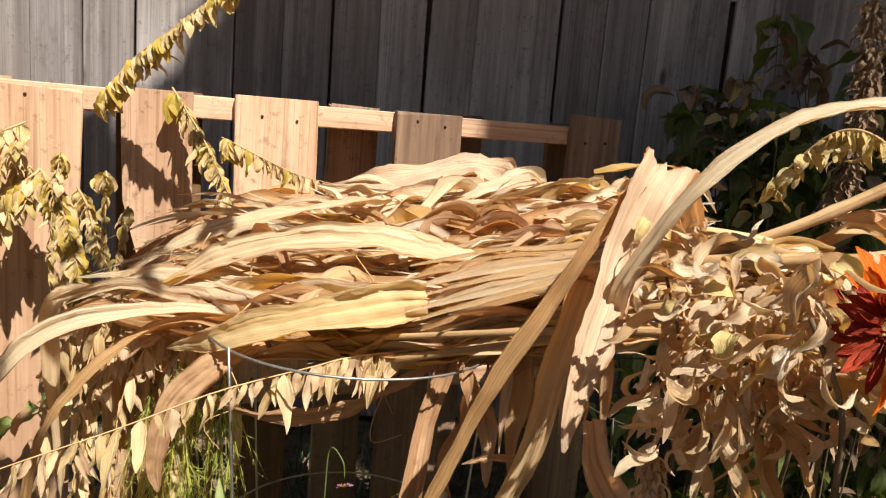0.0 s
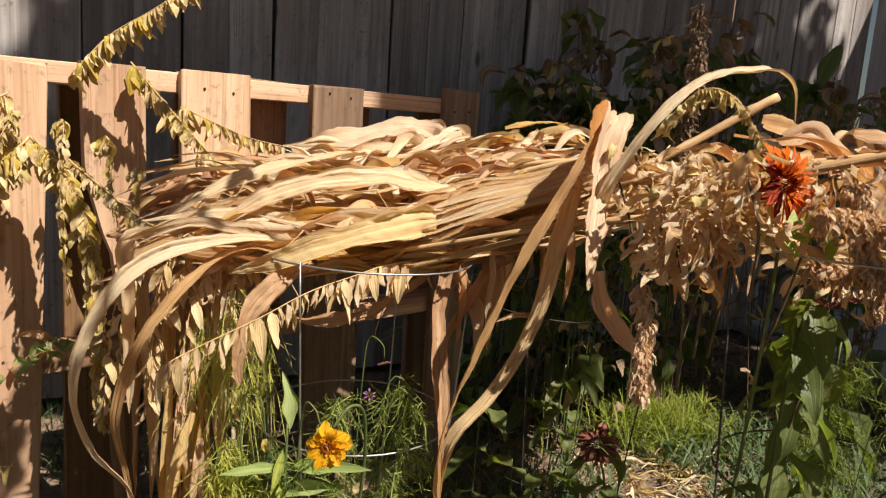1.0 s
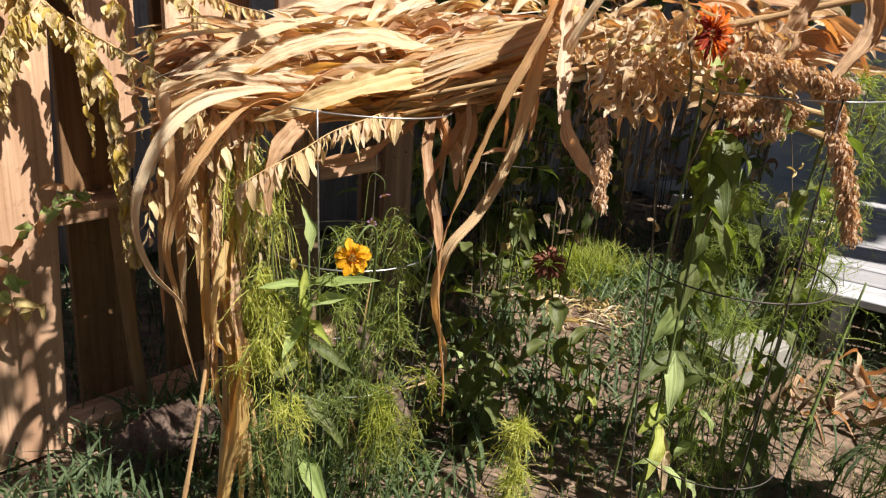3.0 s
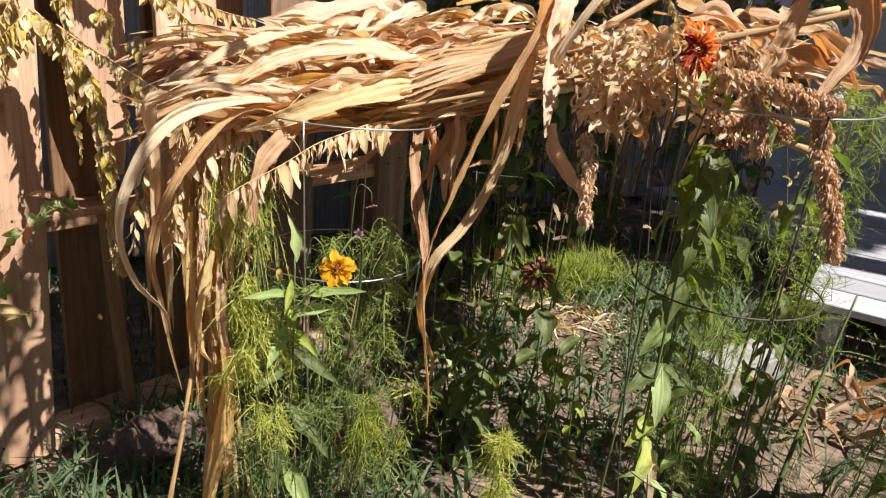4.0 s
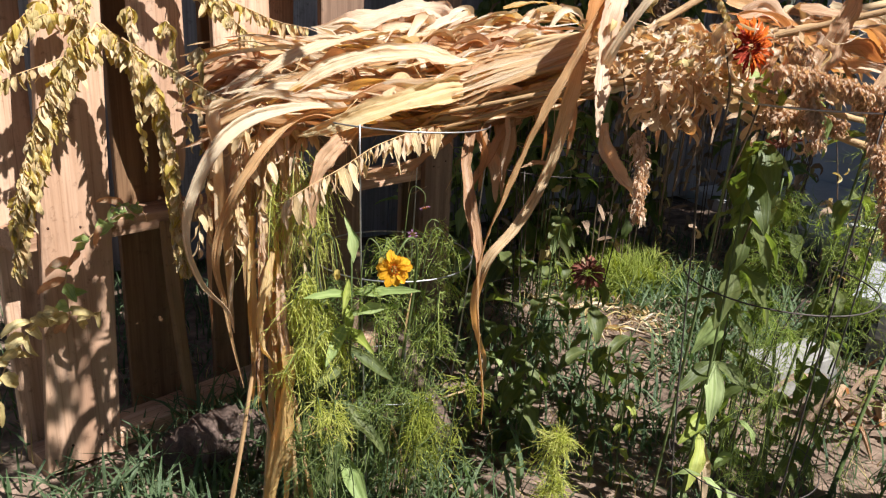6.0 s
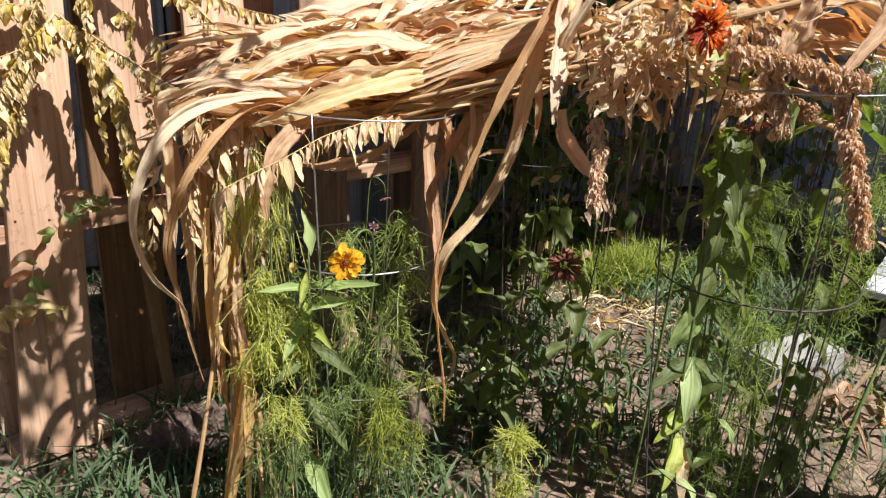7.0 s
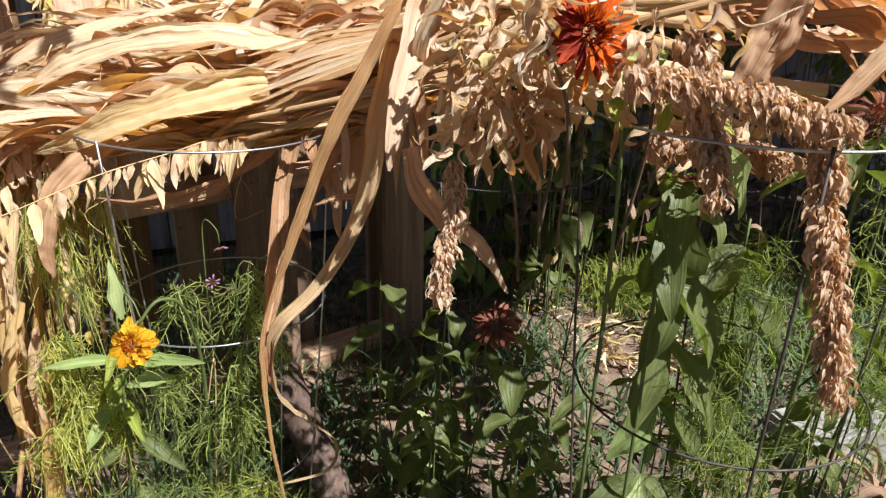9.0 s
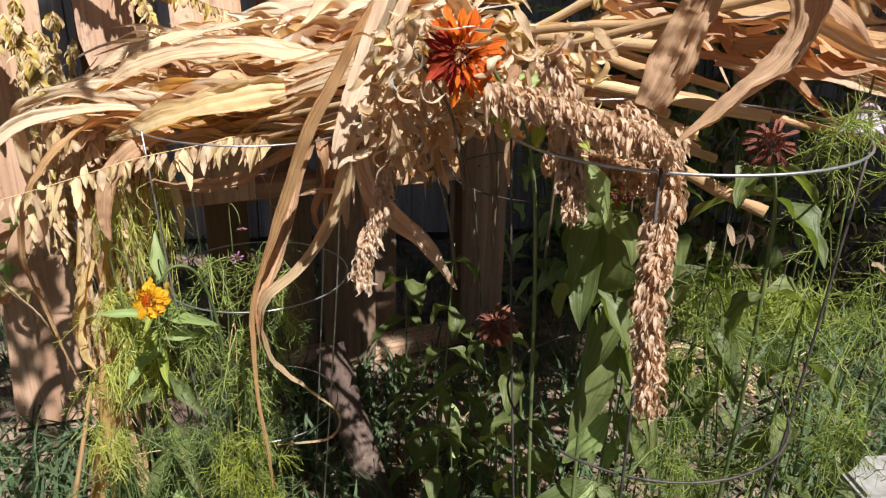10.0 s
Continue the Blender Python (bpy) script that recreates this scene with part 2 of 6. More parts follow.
PAVING = plain_material("pale_paving", (0.46, 0.45, 0.45), (0.6, 0.59, 0.58), 40, 0.9, 0, 0.4, 0.002)

# ---- mesh helpers ----
rng = random.Random(7)
U = rng.uniform


def mesh_of(name, verts, faces, material, uvs=None, smooth=True):
    me = bpy.data.meshes.new(name)
    me.from_pydata([tuple(v) for v in verts], [], faces)
    if uvs is not None:
        layer = me.uv_layers.new(name="UVMap")
        loops = np.empty(len(me.loops), dtype=np.int32)
        me.loops.foreach_get("vertex_index", loops)
        layer.data.foreach_set("uv", np.asarray(uvs, dtype=np.float32)[loops].ravel())
    me.materials.append(material)
    if smooth:
        me.polygons.foreach_set("use_smooth", [True] * len(me.polygons))
    me.update()
    return me


def thing(name, at, label, category, group="", kind=""):
    ob = new(name)
    ob.empty_display_size = 0.05
    ob.matrix_basis = Matrix.Translation(at)
    return tagged(ob, label, category, group, kind)


def under(name, me, parent, m=None, label="", kind=""):
    """Links a mesh under a thing or part; m is its pose in the world."""
    ob = new(name, me)
    base = Matrix()
    up = parent
    while up:
        base = up.matrix_basis @ base
        up = up.parent
    ob.parent = parent
    ob.matrix_basis = base.inverted() @ (m if m is not None else Matrix())
    return tagged(ob, label, "", "", kind)


def spline(points, n):
    """n points on a smooth curve through the given ones."""
    p = np.asarray(points, float)
    p = np.vstack([2 * p[0] - p[1], p, 2 * p[-1] - p[-2]])
    at = np.linspace(0, len(p) - 3 - 1e-9, n)
    out = []
    for a in at:
        i = int(a)
        f = a - i
        q0, q1, q2, q3 = p[i : i + 4]
        out.append(0.5 * (2 * q1 + (q2 - q0) * f + (2 * q0 - 5 * q1 + 4 * q2 - q3) * f * f + (3 * q1 - q0 - 3 * q2 + q3) * f**3))
    return np.array(out)


def frames_along(pts, up):
    """Tangent, side and normal along a curve, carried on without turning."""
    t = np.gradient(pts, axis=0)
    t /= np.linalg.norm(t, axis=1)[:, None] + 1e-12
    n = np.asarray(up, float)
    sides, normals = [], []
    for k in t:
        n = n - k * (n @ k)
        n /= np.linalg.norm(n) + 1e-12
        sides.append(np.cross(k, n))
        normals.append(n.copy())
    return t, np.array(sides), np.array(normals)


def strap(points, width, up=(0, 0, 1), twist=0.0, fold=0.35, ripple=0.12, seed=0, rows=26, base=0.6, tip=0.04, waves=5.0, roll=0.0, cols=9, end=2.6):
    """A long corn leaf: a folded ribbon with a mid rib, rippled edges and a tapered end."""
    r = random.Random(seed)
    pts = spline(points, rows)
    t, s, n = frames_along(pts, up)
    verts, uvs, faces = [], [], []
    ph = [r.uniform(0, 6.28) for _ in range(4)]
    length = float(sum(np.linalg.norm(pts[i + 1] - pts[i]) for i in range(rows - 1)))
    for i in range(rows):
        v = i / (rows - 1)
        w = width * (base + (1 - base) * min(1, v * 3.5)) * (tip + (1 - tip) * min(1, (1 - v) * end) ** 0.75)
        w *= 1 + 0.12 * math.sin(ph[3] + v * 11)
        a = roll + twist * v + 0.25 * math.sin(ph[0] + v * 6)
        sd, nm = s[i] * math.cos(a) + n[i] * math.sin(a), n[i] * math.cos(a) - s[i] * math.sin(a)
        f = fold * (1 + 0.5 * math.sin(ph[1] + v * 5))
        lim = [1 + 0.16 * noise.noise((v * length * 18, seed * 0.37, e)) + 0.1 * noise.noise((v * length * 70, seed * 0.37, e + 5)) for e in (0.0, 9.0)]
        for j in range(cols):
            u = 2 * j / (cols - 1) - 1
            u *= lim[0 if u < 0 else 1]
            edge = ripple * abs(u) ** 1.5 * math.sin(ph[2] + (1.7 if u > 0 else 0) + v * waves * 6.28 + u * 0.8)
            ridge = 0.34 * noise.noise((u * 2.6 + seed, v * length * 2.2, 3.3)) + 0.26 * noise.noise((u * 6.5 + seed, v * length * 1.6, 7.7)) + 0.05 * math.cos(u * 13 + ph[0]) - (0.14 if j == cols // 2 else 0)
            q = Vector(pts[i] + 0.5 * w * sd * u)
            crumple = 0.0036 * noise.noise(q * 28 + Vector((seed, 0, 0))) + 0.0022 * noise.noise(q * 85 + Vector((0, seed, 0))) + 0.0012 * noise.noise(q * 240)
            verts.append(pts[i] + 0.5 * w * (sd * u * (1 - 0.25 * f * abs(u)) + nm * (f * abs(u) ** 1.3 + edge + ridge)) + nm * crumple * min(1, w / 0.02))
            uvs.append((j / (cols - 1), v * np.clip(np.linalg.norm(pts[-1] - pts[0]) / width / 3, 1, 8)))
    for i in range(rows - 1):
        for j in range(cols - 1):
            a = i * cols + j
            faces.append((a, a + 1, a + cols + 1, a + cols))
    return verts, faces, uvs


def tube(points, r0, r1=None, n=24, sides=7, bumps=0.0, nodes=0, seed=0, closed=False):
    """A stem, wire or branch along a curve; nodes: swollen joints."""
    r1 = r0 if r1 is None else r1
    pts = np.asarray(points, float) if closed else spline(points, n)
    n = len(pts)
    t, s, nm = frames_along(pts, (0.13, 0.27, 0.95) if abs((pts[-1] - pts[0])[2]) < 0.8 * np.linalg.norm(pts[-1] - pts[0]) + 1e-6 else (1, 0.1, 0))
    r = random.Random(seed)
    verts, faces, uvs = [], [], []
    for i in range(n):
        v = i / (n - 1)
        rad = r0 + (r1 - r0) * v
        if nodes:
            rad *= 1 + 0.28 * math.exp(-(((v * nodes) % 1 - 0.5) / 0.07) ** 2)
        for j in range(sides):
            a = 6.2832 * j / sides
            rr = rad * (1 + bumps * r.uniform(-1, 1))
            verts.append(pts[i] + rr * (s[i] * math.cos(a) + nm[i] * math.sin(a)))
            uvs.append((j / sides, v * 4))
    for i in range(n - 1):
        for j in range(sides):
            a, b = i * sides + j, i * sides + (j + 1) % sides
            faces.append((a, b, b + sides, a + sides))
    if closed:
        for j in range(sides):
            a, b = (n - 1) * sides + j, (n - 1) * sides + (j + 1) % sides
            faces.append((a, b, (j + 1) % sides, j))
    else:
        faces.append(tuple(range(sides - 1, -1, -1)))
        faces.append(tuple(range((n - 1) * sides, n * sides)))
    return verts, faces, uvs


def blade(length, width, curl=0.6, cup=0.4, wrinkle=0.1, seed=0, rows=9, cols=5, belly=0.4, stalk=0.0, blunt=False):
    """A broad leaf along local +x with its upper face to +z: pointed, cupped, bent down by curl (radians)."""
    r = random.Random(seed)
    ph = [r.uniform(0, 6.28) for _ in range(3)]
    verts, uvs, faces = [], [], []
    x = z = 0.0
    for i in range(rows):
        v = i / (rows - 1)
        a = -curl * v * (0.6 + 0.8 * v) + 0.12 * math.sin(ph[0] + v * 5)
        shape = (v / belly) ** 0.7 if v < belly else ((1 - v) / (1 - belly)) ** 0.8
        if blunt and v > belly:
            shape = math.sqrt(max(0.02, 1 - ((v - belly) / (1 - belly)) ** 2))
        w = 0.5 * width * max(shape, 0.0) * (1 + 0.1 * math.sin(ph[1] + 9 * v)) + 0.02 * width
        if v < stalk:
            w = 0.05 * width
        for j in range(cols):
            u = 2 * j / (cols - 1) - 1
            up = w * (cup * u * u + wrinkle * math.sin(ph[2] + v * 13 + u * 2.2) * abs(u)) - (0.06 * w if j == cols // 2 else 0)
            yy = w * u * (1 - 0.3 * cup * u * u)
            verts.append((x - up * math.sin(a), yy, z + up * math.cos(a)))
            uvs.append((j / (cols - 1), v))
        x += math.cos(a) * length / (rows - 1)
        z += math.sin(a) * length / (rows - 1)
    for i in range(rows - 1):
        for j in range(cols - 1):
            a = i * cols + j
            faces.append((a, a + 1, a + cols + 1, a + cols))
    return verts, faces, uvs


def withered_leaf(length, width, curl, roll, twist, seed, rows=10, cols=6, wave=0.3):
    """A dried leaf along local +x, rolled up across its width, bent along its spine and twisted."""
    r = random.Random(seed)
    ph = [r.uniform(0, 6.28) for _ in range(2)]
    verts, uvs, faces = [], [], []
    x = z = 0.0
    for i in range(rows):
        v = i / (rows - 1)
        a = -curl * v**1.4 + wave * math.sin(ph[0] + v * 6.5)
        w = width * (max(0.0, math.sin(math.pi * v**0.75)) ** 0.7 * (1 + 0.3 * noise.noise((v * 7, seed * 0.71, 0))) + 0.07)
        ro = roll * (0.6 + 0.5 * v)
        tw = twist * v + 0.3 * math.sin(ph[1] + 4 * v)
        for j in range(cols):
            th = (j / (cols - 1) - 0.5) * ro
            y = w / ro * math.sin(th)
            n = w / ro * (1 - math.cos(th)) + 0.12 * w * noise.noise((v * 6, j * 0.8, seed * 0.37))
            yy, nn = y * math.cos(tw) - n * math.sin(tw), y * math.sin(tw) + n * math.cos(tw)
            verts.append((x - nn * math.sin(a), yy, z + nn * math.cos(a)))
            uvs.append((j / (cols - 1), v))
        x += math.cos(a) * length / (rows - 1)
        z += math.sin(a) * length / (rows - 1)
    for i in range(rows - 1):
        for j in range(cols - 1):
            a = i * cols + j
            faces.append((a, a + 1, a + cols + 1, a + cols))
    return verts, faces, uvs


class Heap:
    """Many small pieces joined into one mesh."""

    def __init__(self):
        self.v, self.f, self.u = [], [], []

    def add(self, piece, m=None):
        v, f, u = piece
        k = len(self.v)
        self.v += [m @ Vector(p) for p in v] if m is not None else list(v)
        self.f += [tuple(i + k for i in face) for face in f]
        self.u += list(u)

    def mesh(self, name, material):
        return mesh_of(name, self.v, self.f, material, self.u)


def aim(at, ahead, up=(0, 0, 1), scale=1.0):
    """A pose at a place with local x along ahead and local z as near to up as may be."""
    x = Vector(ahead).normalized()
    y = Vector(up).cross(x)
    if y.length < 1e-4:
        y = Vector((0, 1, 0)).cross(x)
    y.normalize()
    z = x.cross(y)
    m = Matrix((x, y, z)).transposed().to_4x4()
    return Matrix.Translation(at) @ m @ Matrix.Diagonal((scale, scale, scale, 1))


def board_mesh(name, w, d, h, material, seed=0, bevel=0.002, warp=0.002, rough_end=0.003):
    """A sawn board, local z along its length from 0 to h, with eased edges, a slight bow and uneven ends."""
    r = random.Random(seed)
    bm = bmesh.new()
    rows = 7
    ring = [(-w / 2 + bevel, -d / 2), (w / 2 - bevel, -d / 2), (w / 2, -d / 2 + bevel), (w / 2, d / 2 - bevel), (w / 2 - bevel, d / 2), (-w / 2 + bevel, d / 2), (-w / 2, d / 2 - bevel), (-w / 2, -d / 2 + bevel)]
    ph = r.uniform(0, 6)
    loops = []
    for i in range(rows):
        v = i / (rows - 1)
        dx, dy = warp * math.sin(ph + 3 * v), warp * math.cos(ph * 2 + 2.5 * v)
        end = rough_end if i in (0, rows - 1) else 0
        loops.append([bm.verts.new((x + dx + r.uniform(-1, 1) * 0.0006, y + dy, v * h + r.uniform(-1, 1) * end)) for x, y in ring])
    for a, b in zip(loops, loops[1:]):
        for j in range(8):
            bm.faces.new((a[j], a[(j + 1) % 8], b[(j + 1) % 8], b[j]))
    bm.faces.new(loops[0][::-1])
    bm.faces.new(loops[-1])
    me = bpy.data.meshes.new(name)
    bm.to_mesh(me)
    bm.free()
    me.materials.append(material)
    return me


# ---- ground ----
def ground_height(x, y):
    near = max(0.0, 1 - math.hypot(x - 0.3, y - 1.2) / 6)
    return near * (0.025 * noise.noise((x * 1.7, y * 1.7, 0)) + 0.012 * noise.noise((x * 6, y * 6, 3)) + 0.006 * noise.noise((x * 18, y * 18, 5))) - 0.01


def build_ground():
    xs = sorted({*np.linspace(-1.6, 2.6, 85).round(3), *np.linspace(-6, 7, 27).round(3), -1500, -300, -60, -15, 15, 60, 300, 1500})
    ys = sorted({*np.linspace(-0.2, 3.0, 65).round(3), *np.linspace(-5, 9, 29).round(3), -1500, -300, -60, -15, 20, 60, 300, 1500})
    verts = [(x, y, ground_height(x, y)) for y in ys for x in xs]
    w = len(xs)
    faces = [(j * w + i, j * w + i + 1, (j + 1) * w + i + 1, (j + 1) * w + i) for j in range(len(ys) - 1) for i in range(w - 1)]
    tagged(new("ground", mesh_of("ground", verts, faces, SOIL)), "dark crumbly garden soil with weeds", "ground", kind="structure")


build_ground()

# ---- fence ----
FENCE_A, FENCE_DIR = Vector((-0.39, 2.40, 0)), Vector((0.975, 0.222, 0))


def build_fence():
    fence = thing("fence", FENCE_A, "weathered grey wooden privacy fence of upright boards", "fence", kind="structure")
    r = random.Random(3)
    x = -2.6
    turn = Matrix.Rotation(math.atan2(FENCE_DIR.y, FENCE_DIR.x), 4, "Z")
    while x < 3.35:
        w = r.choice((0.14, 0.14, 0.142, 0.138, 0.145))
        at = FENCE_A + FENCE_DIR * (x + w / 2) + Vector((0.222, -0.975, 0)) * r.uniform(-0.004, 0.004)
        me = board_mesh("fence_board", w, 0.016, 1.83 + r.uniform(-0.01, 0.01), FENCE, int(x * 1000) + 9000, 0.0025, 0.004)
        under("board", me, fence, Matrix.Translation(at + Vector((0, 0, 0.02))) @ turn @ Matrix.Rotation(r.uniform(-0.025, 0.025), 4, "Z") @ Matrix.Rotation(r.uniform(-0.006, 0.006), 4, "Y"))
        x += w + r.choice((0.0015, 0.002, 0.0025, 0.003, 0.004))
    for z in (0.35, 1.5):
        me = board_mesh("rail", 0.038, 0.085, 5.95, FENCE, 5)
        under("rail", me, fence, Matrix.Translation(FENCE_A + FENCE_DIR * -2.6 + Vector((-0.0105, 0.046, z))) @ turn @ Matrix.Rotation(radians(90), 4, "Y"))
    me = board_mesh("post", 0.09, 0.09, 1.95, DECK, 6, 0.004)
    under("post", me, fence, Matrix.Translation(FENCE_A + FENCE_DIR * 3.56) @ turn, "pale bleached end post")


build_fence()


def build_gap_backing():
    """An unseen dark wall, added close behind the fence so its gaps stay dark."""
    me = board_mesh("wall_north", 0.06, 5.4, 1.78, PALLET_GREY_SHADED, 31, 0.003, 0.0, 0.0)
    ob = tagged(new("wall_north", me), "dark brown wooden backing added behind the fence gaps", "wall", kind="structure")
    ob.matrix_basis = Matrix.Translation(FENCE_A + FENCE_DIR * 0.2 + Vector((-0.222, 0.975, 0)) * 0.32) @ Matrix.Rotation(math.atan2(FENCE_DIR.y, FENCE_DIR.x) - radians(90), 4, "Z")


build_gap_backing()

# ---- pallet, stood on edge ----
PAL_A = Vector((-0.735, 1.118, 0.016))  # foot of the near end of the front face
PAL_U, PAL_N = Vector((0.8815, 0.4722, 0)), Vector((0.4722, -0.8815, 0))
PAL_TURN = Matrix.Rotation(math.atan2(PAL_U.y, PAL_U.x), 4, "Z")


def build_pallet():
    pal = thing("pallet", PAL_A, "reddish brown wooden pallet standing on edge", "pallet")
    r = random.Random(11)
    # front boards: offset along the pallet, width, height, material (weathered grey ones darkened for shade)
    for u, w, h, mat in ((0.425, 0.143, 1.016, PALLET), (0.715, 0.135, 1.012, PALLET_GREY_SHADED), (1.1, 0.122, 1.035, PALLET_GREY_SHADED)):
        at = PAL_A + PAL_U * (u + w / 2) - PAL_N * 0.009
        low = 0.47 if u == 0.425 else 0.0
        under("board", board_mesh("pallet_board", w, 0.018, h - low, mat, int(u * 1000) + 1, 0.002, 0.002, 0.004), pal, Matrix.Translation(at + Vector((0, 0, low))) @ PAL_TURN @ Matrix.Rotation(r.uniform(-0.008, 0.008), 4, "Y"))
    # the end board, knocked askew and split narrower towards its top
    me = board_mesh("pallet_board", 0.153, 0.018, 1.02, PALLET, 1, 0.002, 0.002, 0.006)
    for p in me.vertices:
        f = p.co.z / 1.02
        p.co.x = p.co.x * (1 - 0.24 * f) + 0.06 * f
    under("board", me, pal, Matrix.Translation(PAL_A + PAL_U * 0.0765 - PAL_N * 0.009 + Vector((0, 0, -0.014))) @ PAL_TURN)
    # the broken board: its upper part tapers to a ragged end, a splinter is left below
    bm = bmesh.new()
    prof = ((0.008, 0.118, 1.0), (0.01, 0.118, 0.9), (0.012, 0.119, 0.82), (0.026, 0.119, 0.76), (0.042, 0.116, 0.70), (0.058, 0.112, 0.66), (0.066, 0.108, 0.60), (0.074, 0.1, 0.55))
    rows = [[bm.verts.new((x, y, z)) for x, y in ((a, -0.009), (b, -0.009), (b, 0.009), (a, 0.009))] for a, b, z in prof]
    for p, q in zip(rows, rows[1:]):
        for j in range(4):
            bm.faces.new((q[j], q[(j + 1) % 4], p[(j + 1) % 4], p[j]))
    bm.faces.new(rows[0])
    bm.faces.new(rows[-1][::-1])
    me = bpy.data.meshes.new("broken_board")
    bm.to_mesh(me)
    bm.free()
    me.materials.append(PALLET)
    under("broken_board", me, pal, Matrix.Translation(PAL_A + PAL_U * 0.238 - PAL_N * 0.009 + Vector((0, 0, 0.016))) @ PAL_TURN, "split board with a ragged lower end")
    at = PAL_A + PAL_U * 0.33 - PAL_N * 0.009
    under("splinter", board_mesh("splinter", 0.028, 0.018, 0.47, PALLET_SHADED, 88, 0.004, 0.004, 0.02), pal, Matrix.Translation(at) @ PAL_TURN @ Matrix.Rotation(-0.06, 4, "Y"))
    # stringers
    for z in (-0.026, 0.462, 0.975):
        at = PAL_A + PAL_U * 0.002 - PAL_N * (0.0195 + 0.044) + Vector((0, 0, z + 0.019))
        under("stringer", board_mesh("stringer", 0.038, 0.088, 1.212, PALLET, int(z * 100) + 40, 0.002, 0.001), pal, Matrix.Translation(at) @ PAL_TURN @ Matrix.Rotation(radians(90), 4, "Y"))
    # boards of the far side, most in browns darkened to carry their shade
    for u, w, mat in ((0.0, 0.09, PALLET), (0.242, 0.142, PALLET_SHADED), (0.46, 0.1, PALLET_SHADED), (0.62, 0.1, PALLET_GREY_SHADED), (0.86, 0.09, PALLET_GREY_SHADED), (1.12, 0.09, PALLET_GREY_SHADED)):
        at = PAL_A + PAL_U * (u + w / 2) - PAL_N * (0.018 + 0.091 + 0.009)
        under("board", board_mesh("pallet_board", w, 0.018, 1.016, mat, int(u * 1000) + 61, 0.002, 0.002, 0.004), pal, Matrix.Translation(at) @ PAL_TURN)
    # nail heads
    nail = tube([(0, 0, 0), (0, 0, 0.0015), (0, 0, 0.003)], 0.0028, 0.0024, 4, 8)
    me = mesh_of("nail", nail[0], nail[1], RUST)
    for u, w in ((0.012, 0.142), (0.425, 0.143), (0.715, 0.135), (1.1, 0.122)):
        for z in (0.51, 0.99) if u == 0.425 else (0.04, 0.51, 0.99):
            for k in (0.3, 0.72):
                at = PAL_A + PAL_U * (u + w * k) + PAL_N * 0.0 + Vector((0, 0, z + r.uniform(-0.01, 0.01)))
                under("nail", me, pal, Matrix.Translation(at) @ PAL_TURN @ Matrix.Rotation(radians(90), 4, "X"))


build_pallet()


# ---- wire plant cages ----
def ring_points(cx, cy, z, rad, n=40, tilt=0.0):
    return [(cx + rad * math.cos(6.2832 * k / n), cy + rad * math.sin(6.2832 * k / n), z + tilt * math.cos(6.2832 * k / n)) for k in range(n)]


def build_cage(cx, cy, rings, feet, label, dull=WIRE):
    cage = thing("plant_cage", (cx, cy, 0), label, "plant cage", "wire cages round the plants")
    for z, rad, tilt in rings:
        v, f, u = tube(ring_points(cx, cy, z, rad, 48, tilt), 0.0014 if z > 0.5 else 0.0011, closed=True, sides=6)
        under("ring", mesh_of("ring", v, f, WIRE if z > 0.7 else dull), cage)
    for a, lean in feet:
        top, low = rings[0], rings[-1]
        p = [(cx + (rad + 0.002) * math.cos(a), cy + (rad + 0.002) * math.sin(a), z + tilt * math.cos(a) + 0.004) for z, rad, tilt in rings]
        foot = (cx + (low[1] - 0.03) * math.cos(a) + lean, cy + (low[1] - 0.03) * math.sin(a), -0.05)
        v, f, u = tube(p + [foot], 0.0015, n=12, sides=6)
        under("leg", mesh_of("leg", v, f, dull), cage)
    return cage


build_cage(-0.075, 0.915, ((0.772, 0.168, -0.006), (0.512, 0.15, 0.0), (0.26, 0.125, 0.0)), ((-2.22, 0), (-0.3, 0), (1.0, 0), (2.6, 0)), "galvanised wire plant cage under the dried corn")
build_cage(0.50, 0.545, ((0.858, 0.172, 0.004), (0.55, 0.155, 0.0), (0.2, 0.13, 0.0)), ((-1.85, 0), (-0.2, 0), (1.3, 0), (2.85, 0)), "dark wire plant cage with a galvanised top ring round the zinnias", WIRE_DARK)
build_cage(0.42, 1.22, ((0.62, 0.19, 0.0), (0.26, 0.15, 0.0)), ((-0.5, 0), (-2.4, 0), (1.6, 0)), "dark wire plant cage behind the flowers", WIRE_DARK)

# ---- dried corn laid over the cages ----
STALKS = []


def corn_top(x, y):
    """Height of the bed of corn."""
    return 0.785 + 0.30 * max(0, y - 0.84) + 0.09 * max(0.0, min(1.0, (x + 0.05) / 0.4)) - 0.9 * max(0.0, -0.33 - x) ** 1.3


def build_stalk(k, left, mid, right, rad):
    st = thing("corn_stalk", mid, "dried tan corn stalk laid across wire cages", "corn stalk", "dried corn stalks over the cages")
    v, f, u = tube([left, mid, right], rad * 0.55, rad, 40, 9, 0.02, 6, k)
    under("stem", mesh_of("stem", v, f, STALK, u), st)
    STALKS.append(st)
    return st


for k in range(15):
    f = k / 14
    yl = 0.86 + 0.34 * f
    left = (-0.12 + U(0, 0.2), yl, corn_top(-0.1, yl) - 0.035 + U(-0.01, 0.015))
    mid = (0.3, 0.66 + 0.3 * f + U(-0.02, 0.02), 0.885 + U(-0.02, 0.05))
    far = 0.86 + U(0, 0.2) if k in (9, 14) else 0.5 + U(0, 0.16)
    right = (far, 0.56 + 0.3 * f + U(-0.14, 0.1), 0.93 + U(-0.16, 0.13))
    build_stalk(k, left, mid, right, U(0.0045, 0.0085))

